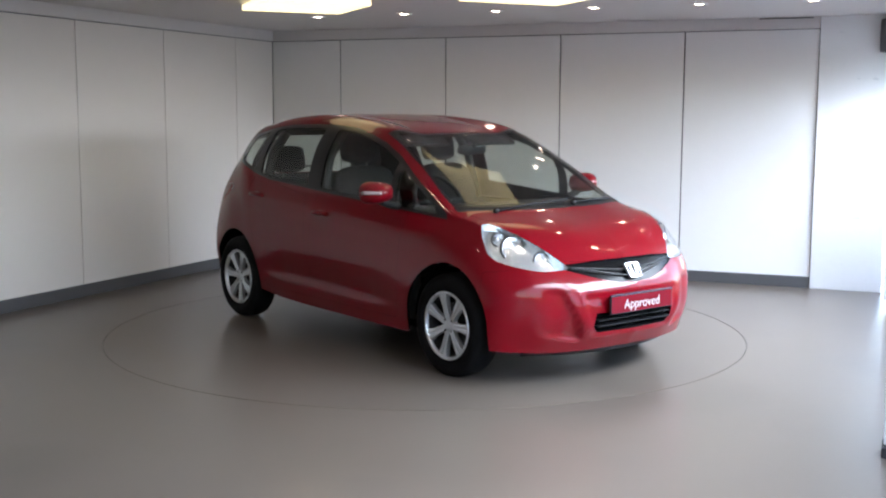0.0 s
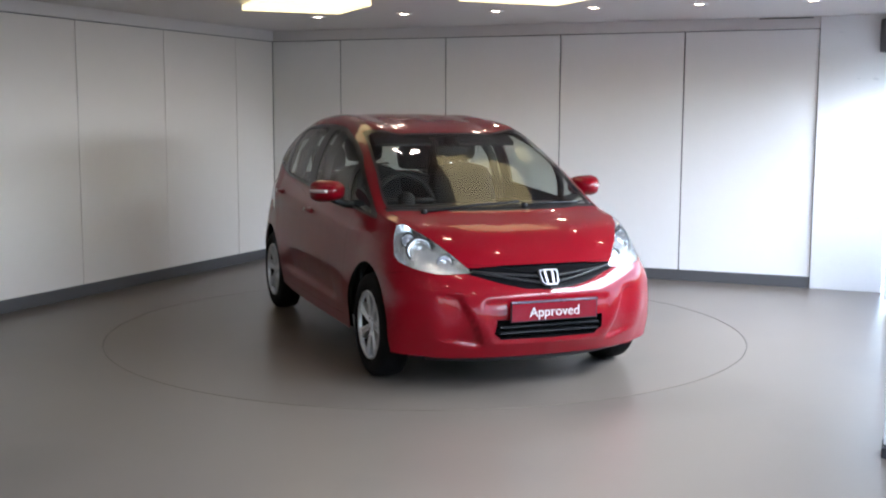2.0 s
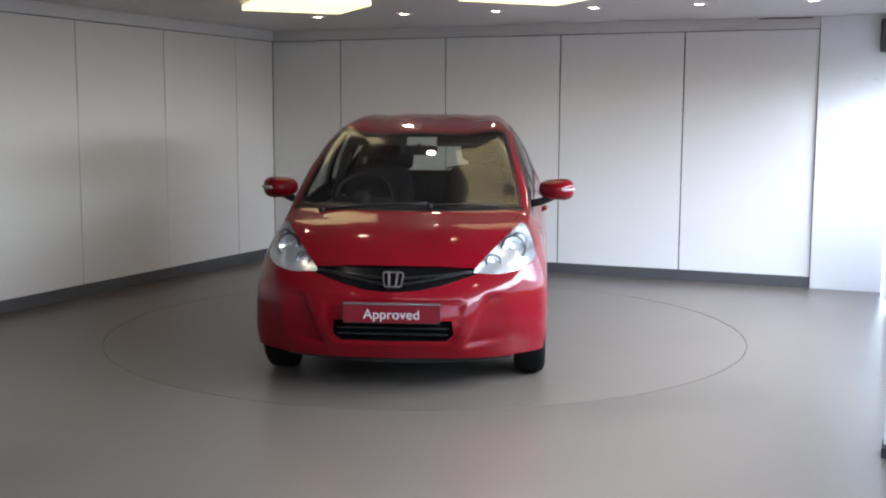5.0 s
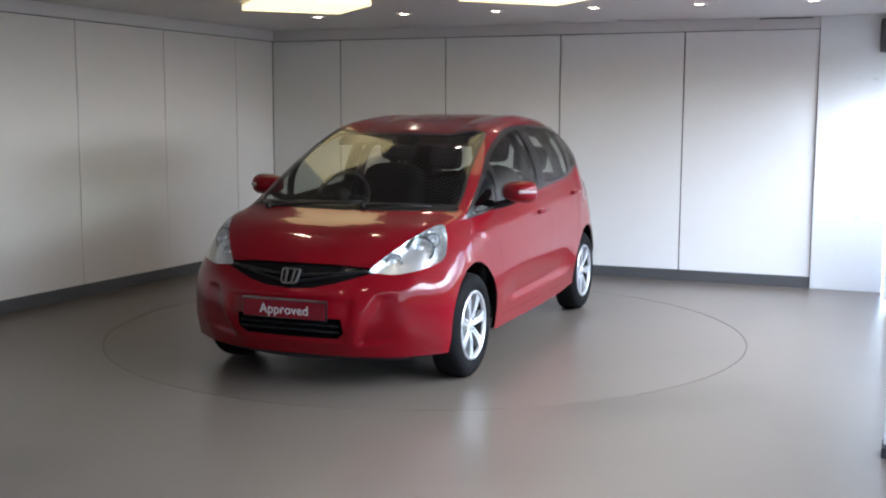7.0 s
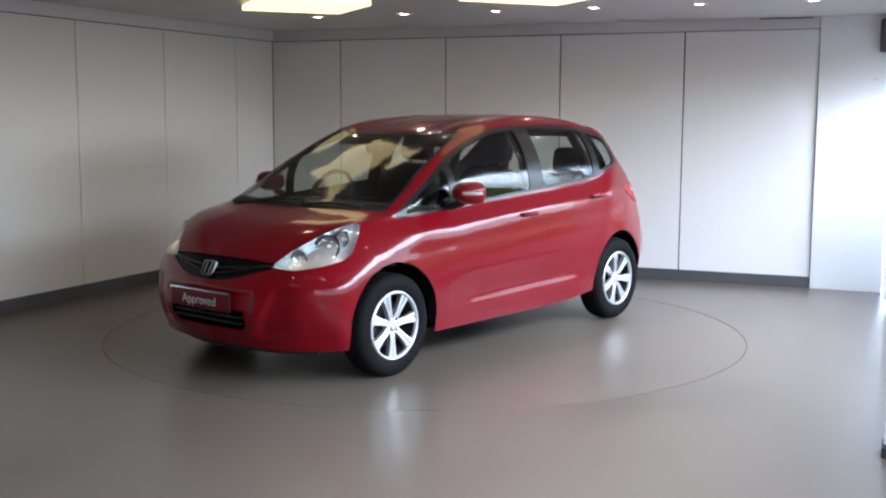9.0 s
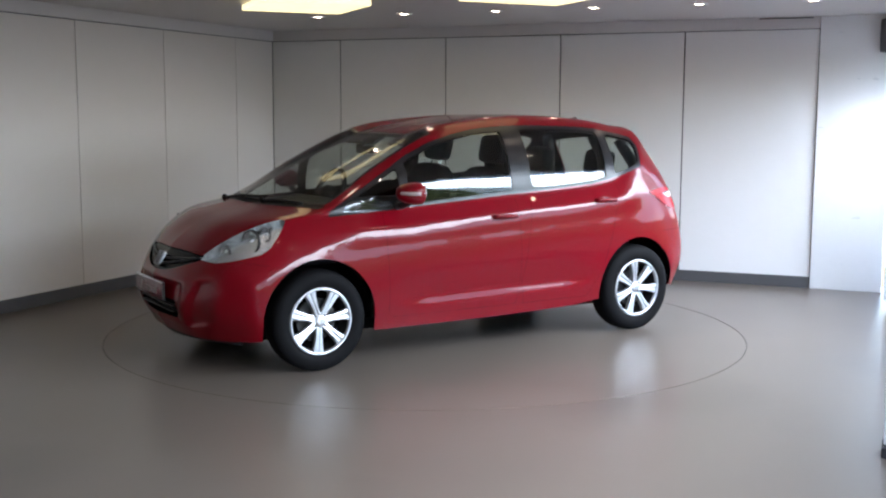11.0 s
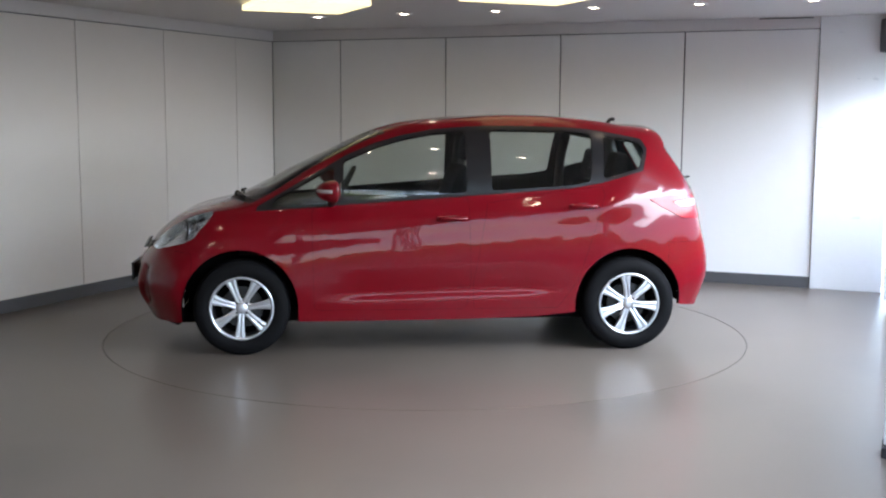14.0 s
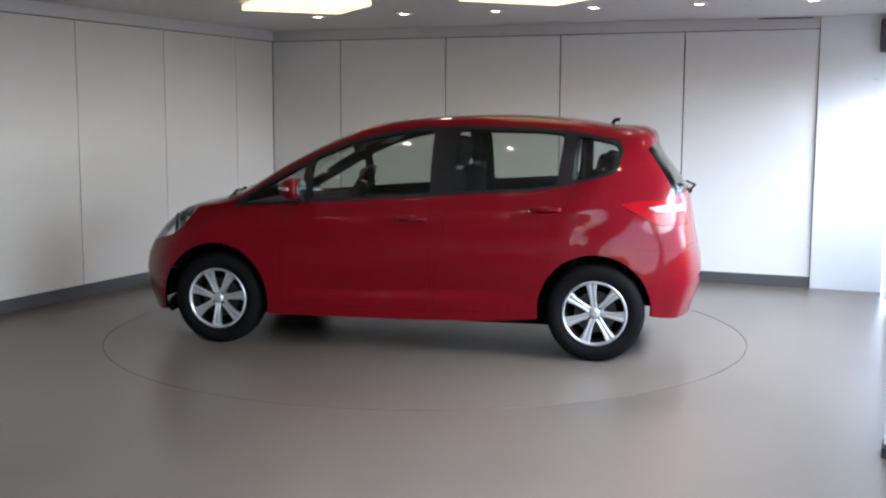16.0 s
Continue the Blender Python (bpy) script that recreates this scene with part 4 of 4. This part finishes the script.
def build_car():
    car = tagged(new("car"), "shiny red five-door hatchback on the turntable", "car")
    sk = Skin()
    sk.take("body", [BODY, ROOF], RED, car, label="glossy red painted body shell")
    sk.take("bonnet", [BONNET], RED, car, gap=0.002, label="glossy red bonnet")
    sk.take("front_bumper", [BUMPER], RED, car, gap=0.0015, label="glossy red front bumper")
    sk.take("rear_bumper", [REAR_BUMPER], RED, car, gap=0.0015, label="glossy red rear bumper")
    sk.take("tailgate", [TAILGATE], RED, car, gap=0.002, label="red tailgate")
    sk.take("windscreen", [SCREEN], CAR_GLASS, car, depth=0.003, label="tinted glass windscreen")
    sk.take("windscreen_border", [SCREEN_EDGE], BLACK_GLOSS, car, depth=0.002, label="black windscreen border")
    sk.take("cowl", [COWL], BLACK_MATT, car, depth=0.006, label="black plastic cowl below the windscreen")
    sk.take("rear_window", [REAR_GLASS], CAR_GLASS, car, depth=0.003, label="tinted rear window")
    sk.take("inner_shell", [BODY, ROOF, BONNET, BUMPER, REAR_BUMPER, TAILGATE, DOOR_FRONT, DOOR_REAR, TRIM, COWL, SCREEN_EDGE], SHELL, car, depth=0.02, label="dark inner shell")
    sk.take("grille", [GRILLE], GRILLE_BLACK, car, depth=0.012, label="black radiator grille", skirt=True)
    for base, reach in ((0.606, 0.40), (0.640, 0.42)):
        # two bars that sag to a flat V behind the badge
        pts = []
        for q in range(-12, 13):
            y = reach * q / 12
            z = base + (0.672 - base) * (abs(q) / 12) ** 1.25
            hit = sk.ref[0].ray_cast(Vector((3, abs(y), z)), Vector((-1, 0, 0)))
            pts.append((hit[0].x - 0.006, y, z))
        bm = bmesh.new()
        tube(bm, pts, 0.0065, 6)
        part("grille_bar", bm, BLACK_GLOSS, car, smooth=True)
    sk.take("lower_intake", [INTAKE], SHELL, car, depth=0.04, label="black lower air intake", skirt=True)
    for z in (0.345, 0.378):
        boxed("intake_slat", (1.930, 1.962, -0.30, 0.30, z - 0.004, z + 0.004), BLACK_GLOSS, car, 0.003)
    for side, s in (("left", 1), ("right", -1)):
        trim = sk.take("window_surround", [TRIM], BLACK_GLOSS, car, side, 0.001, label="black gloss window surround")
        for nm, kd in (("quarter_light", PANE_NOSE), ("front_door_window", PANE_FRONT), ("rear_door_window", PANE_REAR), ("rear_quarter_window", PANE_TAIL)):
            sk.take(nm, [kd], CAR_GLASS, trim, side, 0.004)
        d = sk.take("front_door", [DOOR_FRONT], RED, car, side, 0.0, 0.0016)
        handle(sk, d, -0.085, s)
        d = sk.take("rear_door", [DOOR_REAR], RED, car, side, 0.0, 0.0016)
        handle(sk, d, -0.93, s)
        h = sk.take("headlamp", [HEADLAMP], LENS, car, side, 0.0, 0.002, "clear headlamp lens")
        sk.take("reflector", [HEADLAMP], REFLECTOR, h, side, 0.045, skirt=True)
        headlamp_inside(h, s)
        headlamp_fins(h, s)
        t = sk.take("tail_lamp", [TAIL_LAMP], RED_LENS, car, side, -0.004, 0.0015, "red tail lamp lens")
        sk.take("clear_lens", [TAIL_PALE], PALE_LENS, t, side, -0.004, 0.0015)
        for x, phase in ((1.243, 0.34 if s > 0 else 0.5), (-1.241, 0.61 if s > 0 else 0.1)):
            wheel(car, x, s * 0.735, s, phase)
            arch_liner(car, 1.245 if x > 0 else -1.232, s)
        door_mirror(car, s)
    boxed("underbody", (-1.40, 1.66, -0.62, 0.62, 0.18, 0.25), SHELL, car, 0.02, "black underbody")
    bm = bmesh.new()
    # black lip bar, thick enough to include the shade under the bumper
    lip = [(1.855 - 0.50 * (0.62 * q / 10) ** 2, 0.62 * q / 10, 0.190) for q in range(-10, 11)]
    tube(bm, lip, 0.024, 8)
    part("front_lip_shade", bm, BLACK_MATT, car, "black lower lip that also stands for the shade under the bumper", smooth=True)
    number_plate(car)
    badge(car)
    wiper(car, [surface_point(sk, 1.31, -0.50, 0.008), surface_point(sk, 1.305, -0.20, 0.012), surface_point(sk, 1.29, 0.0, 0.012), surface_point(sk, 1.27, 0.12, 0.01)])
    wiper(car, [surface_point(sk, 1.31, 0.14, 0.008), surface_point(sk, 1.28, 0.34, 0.012), surface_point(sk, 1.225, 0.54, 0.01)])
    wiper(car, [(-1.795, 0.0, 1.02), (-1.83, 0.02, 1.06), (-1.785, 0.20, 1.09), (-1.775, 0.32, 1.10)], "rear_wiper")
    bm = bmesh.new()
    tube(bm, [(-1.275, 0, 1.462), (-1.290, 0, 1.484), (-1.312, 0, 1.490), (-1.325, 0, 1.487)], 0.013, 8)
    part("aerial", bm, BLACK_MATT, car, "short black roof aerial", smooth=True)
    interior(car)
    return car


def handle(sk, door, x, s):
    z = 0.862 if x > -0.5 else 0.938
    hit = sk.ref[0].ray_cast(Vector((x, 2, z)), Vector((0, -1, 0)))
    y = hit[0].y + 0.016
    bm = bmesh.new()
    tube(bm, [(x - 0.09, s * (y - 0.014), z), (x - 0.07, s * y, z + 0.002), (x, s * (y + 0.006), z + 0.004), (x + 0.07, s * y, z + 0.002), (x + 0.09, s * (y - 0.014), z)], 0.014, 10)
    part("door_handle", bm, RED, door, "red door handle", smooth=True)
    # flat disc of darker red: the hollow's shade put into the colour
    bm = bmesh.new()
    bmesh.ops.create_uvsphere(bm, u_segments=16, v_segments=8, radius=1, matrix=Matrix.Translation((x, s * (y - 0.016), z - 0.004)) @ Matrix.Diagonal((0.06, 0.004, 0.026, 1)))
    part("handle_recess_shade", bm, RECESS_SHADE, door, smooth=True)



CAR = build_car()


# ------------------------------------------------------------ what moves
def heading(t):
    """Degrees by which the turntable has turned the car's nose from +x: near steady, slightly uneven."""
    knots = np.array([0, 2, 4, 7, 9, 12.5, 14, 16.0])
    lag = np.array([-0.56, -0.42, 0.15, 0.62, 0.56, 0.42, 0.22, 0.10])[:, None]
    return -50.5 - 8.864 * t + float(glide(knots, lag, np.array([t]))[0, 0])


def motions():
    rows, disc = [], []
    for k in range(33):
        t = k * 0.5
        a = heading(t)
        turn = Matrix.Rotation(radians(a), 4, "Z")
        disc.append((t, Matrix.Translation(PIVOT) @ turn))
        rows.append((t, Matrix.Translation(PIVOT) @ turn @ Matrix.Translation((-0.012, 0.0, 0.0))))
    walk(TABLE, disc)
    walk(CAR, rows)


motions()
